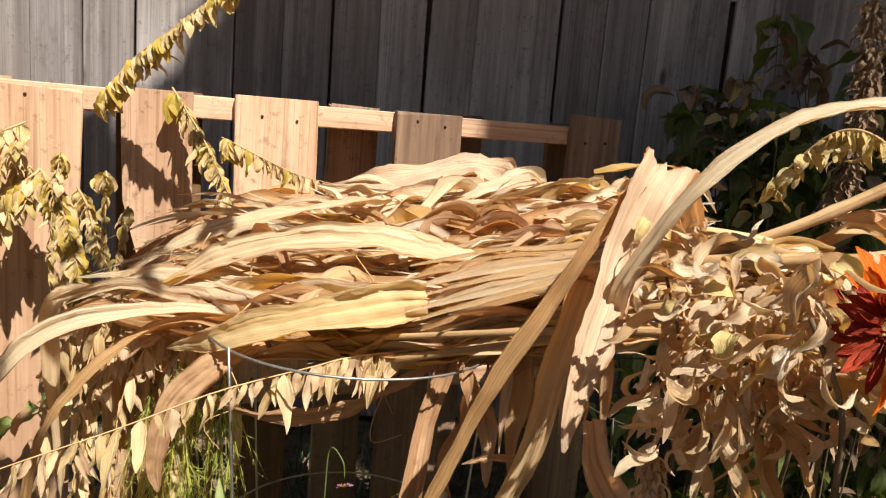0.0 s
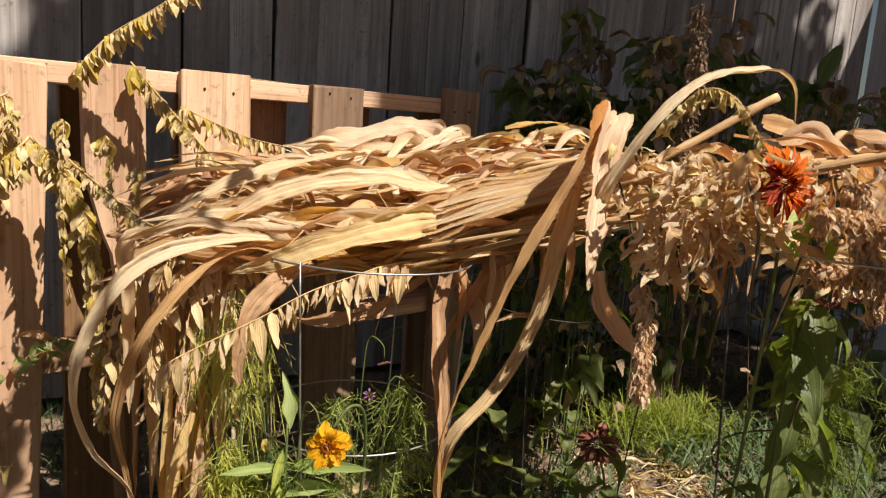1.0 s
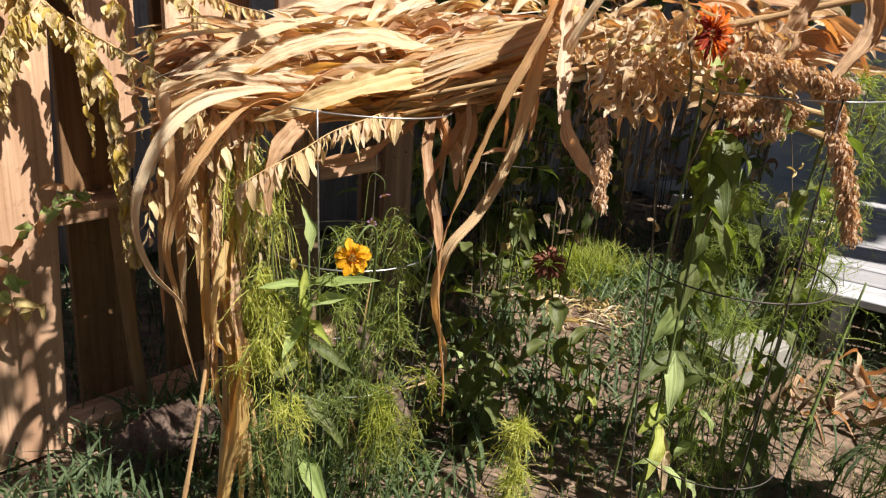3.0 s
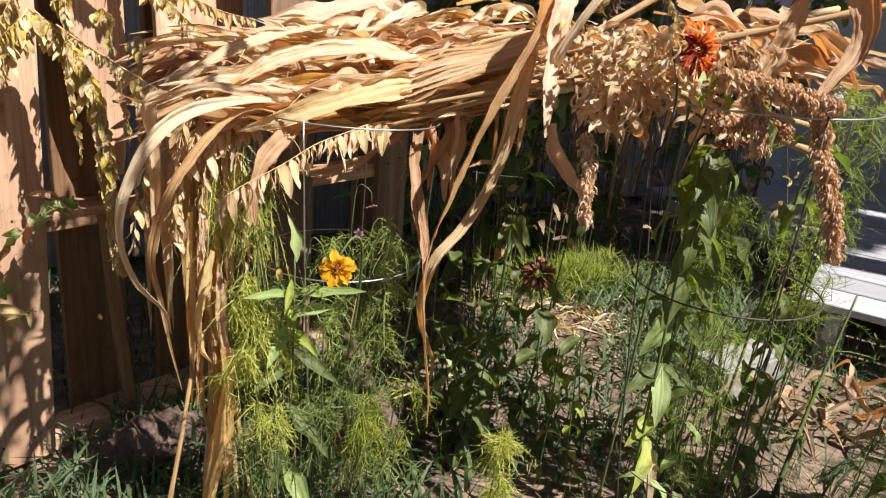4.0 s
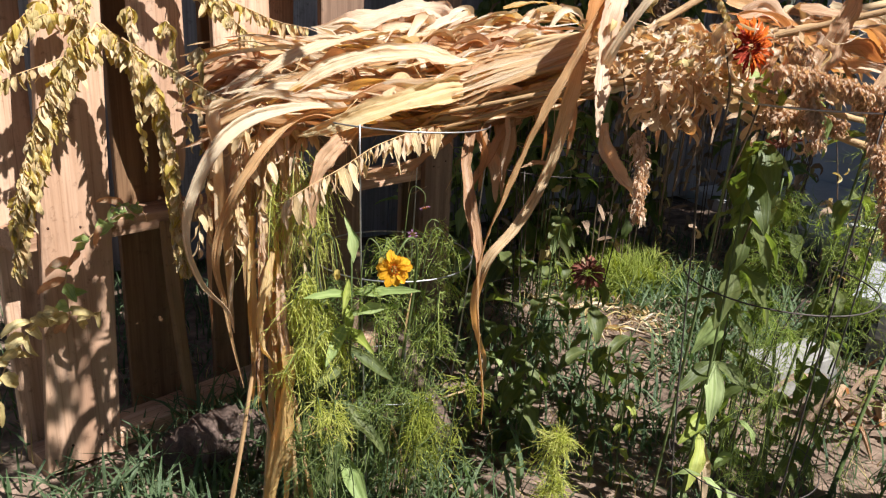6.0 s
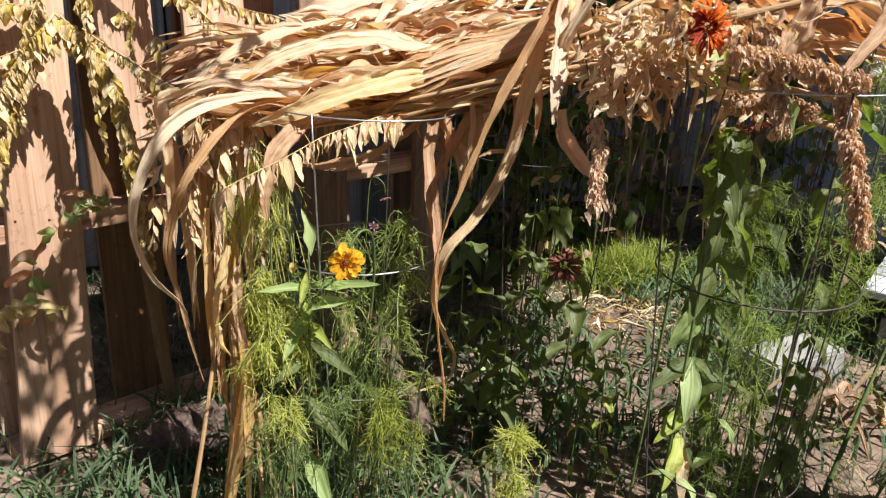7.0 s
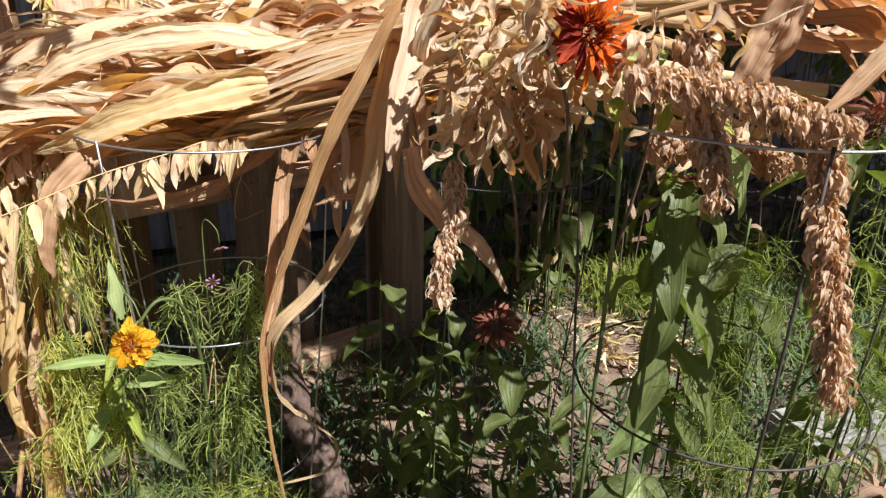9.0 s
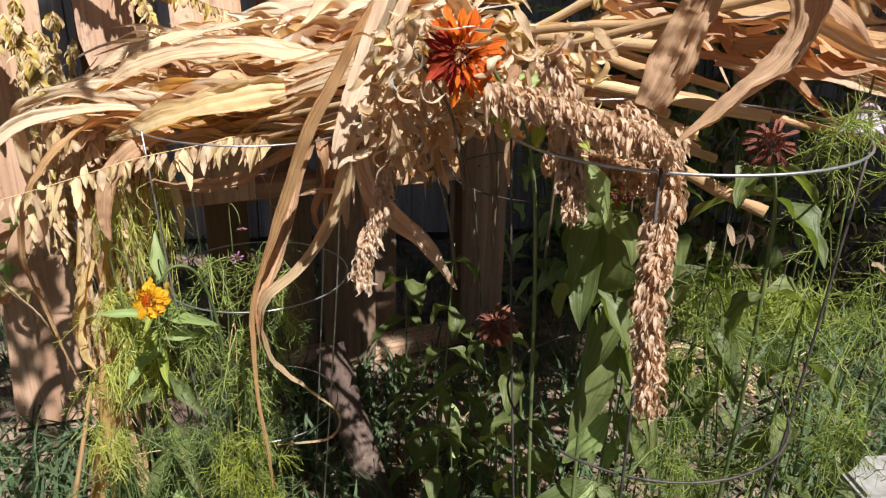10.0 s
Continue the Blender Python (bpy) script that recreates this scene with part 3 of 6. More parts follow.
# leaves along the butt ends of the stalks
for k in range(40):
    x, y, z = U(0.4, 0.82), U(0.54, 0.92), U(0.9, 1.0)
    length, head = U(0.14, 0.3), U(-0.7, 0.7)
    drop = U(0.0, 0.1)
    pts = [(x + length * j / 4 * math.cos(head), y + length * j / 4 * math.sin(head), z - drop * (j / 4) ** 2 + U(-0.012, 0.02)) for j in range(5)]
    v, f, u = strap(pts, U(0.016, 0.045), (U(-0.5, 0.5), U(-0.8, 0.3), 1), U(-1.2, 1.2), U(0.2, 0.7), U(0.05, 0.2), 2000 + k, 22, 0.7, 0.05, U(2, 4), U(-0.8, 0.8))
    under("leaf", mesh_of("leaf", v, f, rng.choice((CORN, CORN_PINK, CORN_PINK)), u), STALKS[k % 15])

# leaves that lie in the bed
for k in range(270):
    x = U(-0.16, 0.46)
    yc = 1.05 - 0.32 * max(0, min(1, x / 0.45))
    half = 0.24 - 0.13 * max(0, min(1, x / 0.45))
    y = yc + U(-1, 1) * half
    head = (U(-0.4, 0.4) if k % 3 else U(-1.0, 1.0)) + 0.25 * max(0, x)
    length = min(U(0.14, 0.4), x + 0.42 - 1.0 * (y - 0.85) + U(-0.03, 0.03))
    if length < 0.08:
        continue
    lift = U(-0.035, 0.034)
    pts = []
    for j in range(6):
        d = length * j / 5
        px, py = x - d * math.cos(head), min(y - d * math.sin(head) + 0.02 * math.sin(j + k), 1.25 + 0.5 * (x - d + 0.4))
        py = max(py, 0.845)
        pts.append((px, py, corn_top(px, py) + lift + U(-0.012, 0.018)))
    mat = rng.choice((CORN, CORN, CORN_PALE, CORN_PINK, CORN_GOLD))
    v, f, u = strap(pts, U(0.01, 0.034), (U(-0.5, 0.5), U(-0.9, 0.4), 1), U(-2.0, 2.0), U(0.2, 1.1), U(0.05, 0.26), k, 26, 0.7, 0.05, U(1.5, 3.5), U(-1.0, 1.0))
    under("leaf", mesh_of("leaf", v, f, mat, u), STALKS[int(14 * max(0, min(1, (y - 0.84) / 0.36)))])

# the ragged end of the bed above the standing stalks, and its back edge against the pallet
for k in range(160):
    if k < 50:
        x, y, zz, head, length = U(-0.28, -0.1), U(0.9, 1.12), -0.035, U(-0.5, 0.6), U(0.1, 0.2)
    else:
        x = U(-0.15, 0.42)
        y, zz, head, length = U(1.08 - 0.2 * max(0, x), 1.11 + 0.536 * (min(x, 0.3) + 0.6)), -0.04, U(-0.4, 0.3) + 0.3, U(0.16, 0.34)
    pts = [(x - length * j / 4 * math.cos(head), y - length * j / 4 * math.sin(head), min(corn_top(x - length * j / 4, y), 0.9) + zz + U(-0.014, 0.02)) for j in range(5)]
    v, f, u = strap(pts, U(0.014, 0.036), (U(-0.5, 0.5), U(-0.8, 0.4), 1), U(-1.6, 1.6), U(0.2, 0.9), U(0.05, 0.2), 4000 + k, 20, 0.7, 0.05, U(1.5, 3), U(-0.8, 0.8))
    under("leaf", mesh_of("leaf", v, f, rng.choice((CORN, CORN_PINK, CORN_PINK)), u), STALKS[int(14 * max(0, min(1, (y - 0.84) / 0.36)))])

# broad leaves matted on the underside, added to keep sun off the pallet
for k in range(90):
    x = U(-0.22, 0.34)
    y = U(1.0 - 0.2 * max(0, x), 1.1 + 0.536 * (min(x, 0.25) + 0.6))
    head, length = U(-0.6, 0.5) + 0.25, U(0.14, 0.3)
    pts = [(x - length * j / 4 * math.cos(head), y - length * j / 4 * math.sin(head), min(corn_top(x, y), 0.9) - 0.075 + U(-0.02, 0.015)) for j in range(5)]
    v, f, u = strap(pts, U(0.03, 0.055), (U(-0.4, 0.4), U(-0.4, 0.4), 1), U(-0.8, 0.8), U(0.1, 0.5), 0.1, 4300 + k, 16, 0.7, 0.1, 2, U(-0.4, 0.4), 7)
    under("leaf", mesh_of("leaf", v, f, CORN_PINK, u), STALKS[int(14 * max(0, min(1, (y - 0.84) / 0.36)))])

# short crumpled pieces that stand up out of the bed
for k in range(75):
    x, y = U(-0.26, 0.34), U(0.86, 1.16)
    if x < -0.42 + 1.0 * (y - 0.85) + 0.1:
        continue
    a, ln, hump = U(-1.3, 1.3), U(0.07, 0.2), U(0.005, 0.045)
    pts = [(x + ln * (j / 4 - 0.5) * math.cos(a), y + 0.6 * ln * (j / 4 - 0.5) * math.sin(a), corn_top(x, y) + 0.012 + hump * math.sin(3.14 * j / 4) + U(-0.004, 0.004)) for j in range(5)]
    v, f, u = strap(pts, U(0.012, 0.03), (U(-0.8, 0.8), U(-1, 0.6), 1), U(-2.4, 2.4), U(0.4, 1.4), U(0.08, 0.3), 3000 + k, 20, 0.6, 0.08, U(1.5, 3), U(-1, 1))
    under("leaf", mesh_of("leaf", v, f, rng.choice((CORN, CORN_GOLD, CORN_PALE, CORN_PINK)), u), STALKS[int(14 * max(0, min(1, (y - 0.84) / 0.36)))])

# thin strips and split leaves among them
for k in range(170):
    x, y = U(-0.12, 0.35), U(0.85, 1.12)
    length, head = U(0.12, 0.34), U(-0.4, 0.4)
    lift = U(0.0, 0.035)
    pts = []
    for j in range(5):
        d = length * j / 4
        px, py = x - d * math.cos(head), max(0.84, y - d * math.sin(head))
        pts.append((px, py, corn_top(px, py) + lift + U(-0.008, 0.012)))
    v, f, u = strap(pts, U(0.004, 0.011), (U(-0.5, 0.5), U(-0.6, 0.6), 1), U(-2, 2), U(0, 0.5), 0.05, k + 500, 14, 0.7, 0.05, 2, U(-0.8, 0.8), cols=5)
    under("leaf_strip", mesh_of("leaf_strip", v, f, rng.choice((CORN, CORN_PALE)), u), STALKS[int(14 * max(0, min(1, (y - 0.84) / 0.36)))])

# the leaves that stand out: stalk, material, width, twist, fold, up, roll, way
HERO = (
    (1, CORN, 0.022, 0.5, 0.6, (0.2, -0.5, 1), 0.1, ((-0.137, 0.870, 0.785), (-0.224, 0.840, 0.797), (-0.305, 0.800, 0.796), (-0.369, 0.775, 0.775), (-0.413, 0.765, 0.724), (-0.442, 0.765, 0.651), (-0.444, 0.770, 0.589), (-0.424, 0.780, 0.526), (-0.388, 0.790, 0.476), (-0.379, 0.800, 0.432))),
    (1, CORN, 0.018, 0.5, 0.6, (0.2, -0.5, 1), 0.1, ((-0.207, 0.840, 0.780), (-0.243, 0.830, 0.788), (-0.296, 0.810, 0.765), (-0.348, 0.790, 0.709), (-0.386, 0.790, 0.641), (-0.404, 0.800, 0.558), (-0.393, 0.810, 0.488), (-0.381, 0.820, 0.403), (-0.364, 0.830, 0.312))),
    (2, CORN_PINK, 0.022, 0.4, 0.3, (0.2, -0.5, 1), 0.2, ((-0.268, 0.840, 0.764), (-0.309, 0.860, 0.743), (-0.360, 0.870, 0.692), (-0.38, 0.870, 0.62))),
    (0, CORN_PINK, 0.026, 0.5, 0.5, (-0.5, -1, 0.1), 0.2, ((0.046, 0.860, 0.788), (0.037, 0.845, 0.746), (0.024, 0.822, 0.700), (0.018, 0.780, 0.641), (0.012, 0.730, 0.596), (0.004, 0.690, 0.560), (0.003, 0.685, 0.50))),
    (0, CORN_PINK, 0.028, 0.3, 0.4, (0, -1, 0.2), -0.5, ((0.058, 0.860, 0.768), (0.080, 0.860, 0.722), (0.094, 0.850, 0.682), (0.096, 0.840, 0.626))),
    (0, CORN, 0.023, 0.7, 0.6, (-0.3, -1, 0.2), 0.5, ((0.19, 0.69, 0.985), (0.154, 0.680, 0.933), (0.126, 0.680, 0.881), (0.091, 0.675, 0.821), (0.061, 0.680, 0.749), (0.041, 0.680, 0.695), (0.017, 0.680, 0.631), (-0.001, 0.675, 0.571), (-0.003, 0.670, 0.509), (0.001, 0.660, 0.432), (0.012, 0.655, 0.348), (0.015, 0.655, 0.282))),
    (0, CORN, 0.032, -0.3, 0.35, (-0.3, -1, 0.2), -0.1, ((0.161, 0.700, 0.910), (0.149, 0.690, 0.863), (0.139, 0.690, 0.819), (0.127, 0.700, 0.739), (0.103, 0.697, 0.679), (0.062, 0.690, 0.620), (0.021, 0.680, 0.582), (0.008, 0.685, 0.542), (0.012, 0.710, 0.470), (0.049, 0.760, 0.390), (0.082, 0.800, 0.320), (0.065, 0.800, 0.273), (-0.025, 0.800, 0.253))),
    (0, CORN_PINK, 0.008, 0.2, 0.2, (0, -1, 0.3), 0, ((0.119, 0.702, 0.728), (0.090, 0.695, 0.731), (0.066, 0.690, 0.724))),
    (0, CORN_PINK, 0.052, 0.2, 0.12, (0, -0.4, 1), 0.0, ((0.285, 0.88, 0.88), (0.262, 0.82, 0.945), (0.228, 0.75, 0.99), (0.212, 0.70, 0.998), (0.195, 0.68, 0.97), (0.178, 0.665, 0.92), (0.157, 0.625, 0.86), (0.144, 0.60, 0.82), (0.139, 0.59, 0.79))),
    (1, CORN_PINK, 0.022, 0.6, 0.4, (0, -0.8, 0.5), 0.9, ((0.03, 0.87, 0.76), (-0.03, 0.86, 0.72), (-0.09, 0.85, 0.69), (-0.16, 0.84, 0.685), (-0.24, 0.85, 0.70))),
    (1, CORN_PINK, 0.03, 0.6, 0.4, (0, -0.8, 0.5), 0.2, ((-0.16, 0.84, 0.77), (-0.20, 0.81, 0.75), (-0.24, 0.79, 0.71), (-0.255, 0.785, 0.65), (-0.25, 0.785, 0.61))),
    (0, CORN_PALE, 0.017, 0.3, 0.5, (-0.3, -0.6, 1), 0.2, ((0.181, 0.660, 0.857), (0.180, 0.640, 0.909), (0.213, 0.620, 0.980), (0.267, 0.620, 1.033), (0.334, 0.630, 1.057), (0.416, 0.660, 1.064), (0.460, 0.680, 1.046), (0.476, 0.690, 1.0))),
    (0, CORN_PINK, 0.028, 0.4, 0.4, (0, -1, 0.5), 0.0, ((0.163, 0.620, 0.806), (0.172, 0.620, 0.769), (0.200, 0.620, 0.727), (0.239, 0.620, 0.691), (0.278, 0.630, 0.631))),
    (0, CORN_PINK, 0.046, 0.2, 0.2, (-1, -0.6, -0.1), 0.0, ((0.54, 0.47, 1.09), (0.556, 0.462, 1.04), (0.572, 0.452, 0.985), (0.56, 0.444, 0.945), (0.525, 0.437, 0.912), (0.495, 0.434, 0.886), (0.474, 0.433, 0.868))),
    (0, CORN_PINK, 0.044, 0.9, 0.3, (0.6, -1, 0.2), 0.2, ((0.465, 0.535, 0.88), (0.480, 0.53, 0.92), (0.492, 0.525, 0.96), (0.502, 0.52, 0.99), (0.51, 0.51, 1.04))),
    (1, CORN_GOLD, 0.046, 0.3, 0.5, (0, -0.9, 0.7), 0.1, ((0.014, 0.838, 0.832), (-0.018, 0.828, 0.829), (-0.078, 0.810, 0.815), (-0.142, 0.806, 0.797), (-0.201, 0.815, 0.775), (-0.268, 0.840, 0.751))),
    (3, CORN, 0.034, 0.3, 0.4, (0, -0.5, 1), 0.2, ((0.092, 0.930, 0.862), (0.010, 0.910, 0.872), (-0.077, 0.890, 0.882), (-0.166, 0.870, 0.872), (-0.238, 0.860, 0.844), (-0.30, 0.855, 0.80))),
    (2, CORN_PALE, 0.024, 0.3, 0.3, (0, -0.5, 1), 0.2, ((-0.058, 0.880, 0.83), (-0.174, 0.870, 0.824), (-0.280, 0.865, 0.826), (-0.38, 0.865, 0.815))),
    (12, CORN_PINK, 0.06, 0.3, 0.25, (0, -1, 0.7), 0.1, ((-0.16, 1.200, 0.89), (-0.066, 1.190, 0.925), (0.027, 1.190, 0.95), (0.079, 1.170, 0.947), (0.111, 1.120, 0.923), (0.170, 1.080, 0.910))),
    (9, CORN, 0.03, 0.6, 0.3, (0, -1, 0.3), 0.0, ((0.17, 1.05, 0.90), (0.224, 1.040, 0.933), (0.25, 1.040, 0.965), (0.238, 1.040, 0.95))),
    (6, CORN_PALE, 0.022, 0.3, 0.4, (0, -0.5, 1), 0.0, ((-0.057, 1.050, 0.912), (-0.169, 1.000, 0.893), (-0.272, 0.940, 0.862), (-0.37, 0.915, 0.80))),
)
for k, (st, mat, w, twist, fold, up, roll, way) in enumerate(HERO):
    v, f, u = strap(way, w, up, twist, fold, 0.16, 900 + k, 56, 1.0 if k == 15 else 0.75, 0.06, 4, roll, 17, 1.2 if k == 13 else 0.95 if st == 0 and len(way) > 9 else 1.6 if len(way) > 7 else 2.6)
    under("leaf", mesh_of("leaf", v, f, mat, u), STALKS[st])

# a leaf split into narrow strips
for k in range(9):
    o = (k - 4) * 0.006
    pts = [(0.245, 0.80 + o * 0.5, 0.925 + o * 0.6), (0.165, 0.83 + o, 0.888 + o * 0.6), (0.083, 0.83 + o, 0.866 + o), (0.012 - 0.01 * (k % 3), 0.838 + o, 0.835 + o * 1.2)]
    v, f, u = strap(pts, 0.01, (0, -0.6, 1), 0.4, 0.3, 0.05, k + 700, 16, 0.8, 0.2, 2, 0, 5)
    under("leaf_strip", mesh_of("leaf_strip", v, f, CORN, u), STALKS[2])


# upright stalks in front of the pallet
def build_standing_stalks():
    label = "dried yellow-tan corn stalk standing against the corn bed"
    for k, (foot, mid, top, rad) in enumerate((
        ((-0.425, 0.77, -0.02), (-0.372, 0.81, 0.22), (-0.33, 0.85, 0.44), 0.005),
        ((-0.345, 0.79, -0.02), (-0.315, 0.85, 0.3), (-0.315, 0.90, 0.70), 0.007),
        ((-0.275, 0.80, -0.02), (-0.283, 0.86, 0.3), (-0.30, 0.90, 0.66), 0.005),
    )):
        st = thing("standing_corn_stalk", foot, label, "corn stalk", "dried standing corn stalks")
        v, f, u = tube([foot, mid, top], rad, rad * 0.6, 30, 9, 0.02, 5, k)
        under("stem", mesh_of("stem", v, f, STALK, u), st)
        # narrow leaves that cling to the stalk
        for j in range(4):
            z = U(0.42, 0.66)
            drop = U(0.16, 0.34)
            x, y = -0.318 + U(-0.026, 0.026), U(0.82, 0.87)
            dx = U(-0.03, 0.03)
            way = [(x, y + 0.02, z), (x + dx * 0.3, y, z - 0.3 * drop), (x + dx * 0.6 + U(-0.01, 0.01), y - 0.01, z - 0.65 * drop), (x + dx, y - 0.015, max(0.02, z - drop))]
            v, f, u = strap(way, U(0.008, 0.018), (U(-0.7, 0.7), -1, 0.1), U(-1.2, 1.2), U(0.5, 1.2), 0.06, 60 + 10 * k + j, 24, 0.7, 0.05, 2, U(-0.5, 0.5))
            under("leaf", mesh_of("leaf", v, f, rng.choice((CORN, CORN_GOLD, CORN_PINK, CORN_GOLD)), u), st)
    # the broad leaves that flare out towards the ground
    for k, (mat, w, roll, way) in enumerate((
        (CORN_GOLD, 0.040, 0.2, ((-0.294, 0.80, 0.40), (-0.302, 0.79, 0.34), (-0.316, 0.78, 0.27), (-0.333, 0.765, 0.19), (-0.347, 0.755, 0.1), (-0.355, 0.75, 0.02))),
        (CORN_GOLD, 0.02, -0.3, ((-0.292, 0.80, 0.33), (-0.297, 0.785, 0.25), (-0.305, 0.775, 0.17), (-0.308, 0.77, 0.08), (-0.31, 0.765, 0.01))),
        (CORN, 0.016, 0.4, ((-0.285, 0.81, 0.30), (-0.275, 0.80, 0.22), (-0.262, 0.79, 0.13), (-0.255, 0.78, 0.03))),
        (CORN_GOLD, 0.026, 0.9, ((-0.315, 0.83, 0.56), (-0.335, 0.81, 0.51), (-0.343, 0.80, 0.45), (-0.335, 0.80, 0.40), (-0.318, 0.80, 0.37))),
        (CORN_PINK, 0.024, -0.5, ((-0.30, 0.83, 0.52), (-0.302, 0.81, 0.46), (-0.298, 0.80, 0.40), (-0.305, 0.80, 0.34))),
    )):
        v, f, u = strap(way, w, (0.2, -1, 0.2), 0.8, 0.8, 0.16, 150 + k, 44, 0.45, 0.12, 3, roll, 15, 2.0)
        under("leaf", mesh_of("leaf", v, f, mat, u), st)


build_standing_stalks()

# leaves that hang down behind the front ones, at the ends and along the front of the bed
for k in range(6, 34):
    if k < 20:
        x, y, z, drop, mat = U(-0.42, -0.26), U(0.84, 1.02), U(0.72, 0.8), U(0.12, 0.42), rng.choice((CORN_PINK, CORN, DRY_BROWN))
    elif k < 26:
        x, y, z, drop, mat = U(0.0, 0.2), U(0.84, 0.95), U(0.76, 0.8), U(0.08, 0.2), CORN_PINK
    else:
        x, y, z, drop, mat = U(0.14, 0.5), U(0.7, 0.9), U(0.82, 0.9), U(0.05, 0.14), CORN_PINK
    sx = U(-0.06, 0.03)
    way = [(x + 0.05, y + 0.03, z + 0.01), (x, y, z), (x + sx * 0.5, y - 0.01, z - 0.3 * drop), (x + sx, y, z - 0.7 * drop), (x + sx * 0.8, y, z - drop)]
    v, f, u = strap(way, U(0.008, 0.028), (0.2, -1, 0.4), U(-1, 1), 0.6, 0.15, 1300 + k, 20, 0.7, 0.05, 3, U(-0.4, 0.4), 7)
    under("leaf", mesh_of("leaf", v, f, mat, u), STALKS[min(14, int(max(0, (y - 0.8) / 0.03)))])

for k in range(16):
    x, y, z, drop = U(-0.3, 0.25), U(1.02, 1.26), U(0.78, 0.88), U(0.1, 0.24)
    sx = U(-0.05, 0.05)
    way = [(x, y, z), (x + sx * 0.3, y - 0.01, z - 0.25 * drop), (x + sx, y, z - 0.6 * drop), (x + sx * 1.2, y + 0.01, z - drop)]
    v, f, u = strap(way, U(0.015, 0.04), (U(-0.4, 0.4), -1, 0.2), U(-1.5, 1.5), 0.6, 0.2, 1500 + k, 18, 0.7, 0.05, 3, U(-0.6, 0.6), 7)
    under("leaf", mesh_of("leaf", v, f, CORN_PINK, u), STALKS[7 + k % 8])

# stray tendrils and husk threads
for k in range(36):
    x, y, z = U(-0.38, 0.2), U(0.82, 1.0), U(0.76, 0.88)
    way = [(x, y, z)]
    for j in range(4):
        x, y, z = x + U(-0.05, 0.04), y + U(-0.015, 0.015), z + U(-0.07, 0.02)
        way.append((x, y, z))
    v, f, u = tube(way, 0.0009, 0.0004, 20, 4)
    under("thread", mesh_of("thread", v, f, STRAW, u), STALKS[k % 5])


# ---- leaf stock shared between plants ----
def stock(name, material, sizes, curl, cup, wrinkle, n=6, belly=0.4, stalk=0.0, seed=0):
    r = random.Random(seed)
    out = []
    for k in range(n):
        ln, wd = r.uniform(*sizes[0]), r.uniform(*sizes[1])
        v, f, u = blade(ln, wd, r.uniform(*curl), r.uniform(*cup), wrinkle * r.uniform(0.6, 1.4), seed * 31 + k, rows=11, cols=7, belly=belly, stalk=stalk)
        out.append(mesh_of(name, v, f, material, u))
    return out


def withered(material, length, width, curl, roll, n, seed, twist=1.6, wave=0.3):
    r = random.Random(seed)
    out = []
    for k in range(n):
        v, f, u = withered_leaf(r.uniform(*length), r.uniform(*width), r.uniform(*curl), r.uniform(*roll), r.uniform(-twist, twist), seed * 31 + k, 13 if wave > 0.5 else 10, 6, wave)
        out.append(mesh_of("leaf", v, f, material, u))
    return out


SMALL = ((0.026, 0.05), (0.011, 0.02), (-0.4, 1.5), (0.5, 2.0))
DRY_SMALL = withered(DRY, *SMALL, 8, 1) + withered(DRY_TAN, *SMALL, 8, 18) + withered(DRY_YELLOW, *SMALL, 3, 20)
DRY_LONG = withered(DRY_TAN, (0.032, 0.06), (0.01, 0.018), (-0.4, 1.0), (0.6, 2.4), 7, 2) + withered(DRY_BROWN, (0.03, 0.055), (0.01, 0.018), (-0.3, 1.4), (0.8, 2.6), 5, 22)
GOLD_CURL = withered(CORN_GOLD, (0.025, 0.055), (0.006, 0.014), (0.5, 3.0), (1.0, 3.0), 5, 24, 3.0, 0.8)
BROWN_CURL = withered(DRY_BROWN, (0.03, 0.06), (0.007, 0.018), (0.5, 3.2), (0.9, 3.0), 12, 3, 3.0, 0.7)
TAN_CURL = withered(CORN_PINK, (0.035, 0.07), (0.01, 0.022), (0.4, 2.8), (0.9, 3.0), 8, 4)
OLIVE_CURL = withered(DRY, (0.028, 0.055), (0.01, 0.022), (0.5, 3.0), (0.8, 2.8), 8, 14)
DEAD_CURL = withered(DEAD_LEAF, (0.04, 0.07), (0.014, 0.028), (0.5, 2.6), (0.7, 2.6), 8, 19)
BROAD = stock("leaf", GREEN, ((0.075, 0.12), (0.042, 0.066)), (0.4, 1.3), (0.1, 0.5), 0.25, 8, 0.35, seed=5)
BROAD_PALE = stock("leaf", GREEN_PALE, ((0.06, 0.1), (0.024, 0.042)), (0.3, 1.2), (0.1, 0.5), 0.25, 5, 0.35, seed=6)
BROAD_YELLOW = stock("leaf", GREEN_YELLOW, ((0.04, 0.07), (0.025, 0.04)), (0.3, 1.4), (0.1, 0.6), 0.25, 5, 0.35, seed=7)
VINE_LEAF = stock("leaf", GREEN_PALE, ((0.022, 0.04), (0.018, 0.03)), (0.2, 1.0), (0.1, 0.5), 0.35, 5, 0.35, seed=8)


SHAGGY = ((0.03, 0.07), (0.007, 0.018), (-1.0, 2.6), (0.9, 3.0))
FRINGE = withered(CORN_PALE, *SHAGGY, 4, 15, 2.2, 0.6) + withered(DRY_BROWN, *SHAGGY, 12, 16, 2.2, 0.6) + withered(CORN, *SHAGGY, 8, 17, 2.2, 0.6)


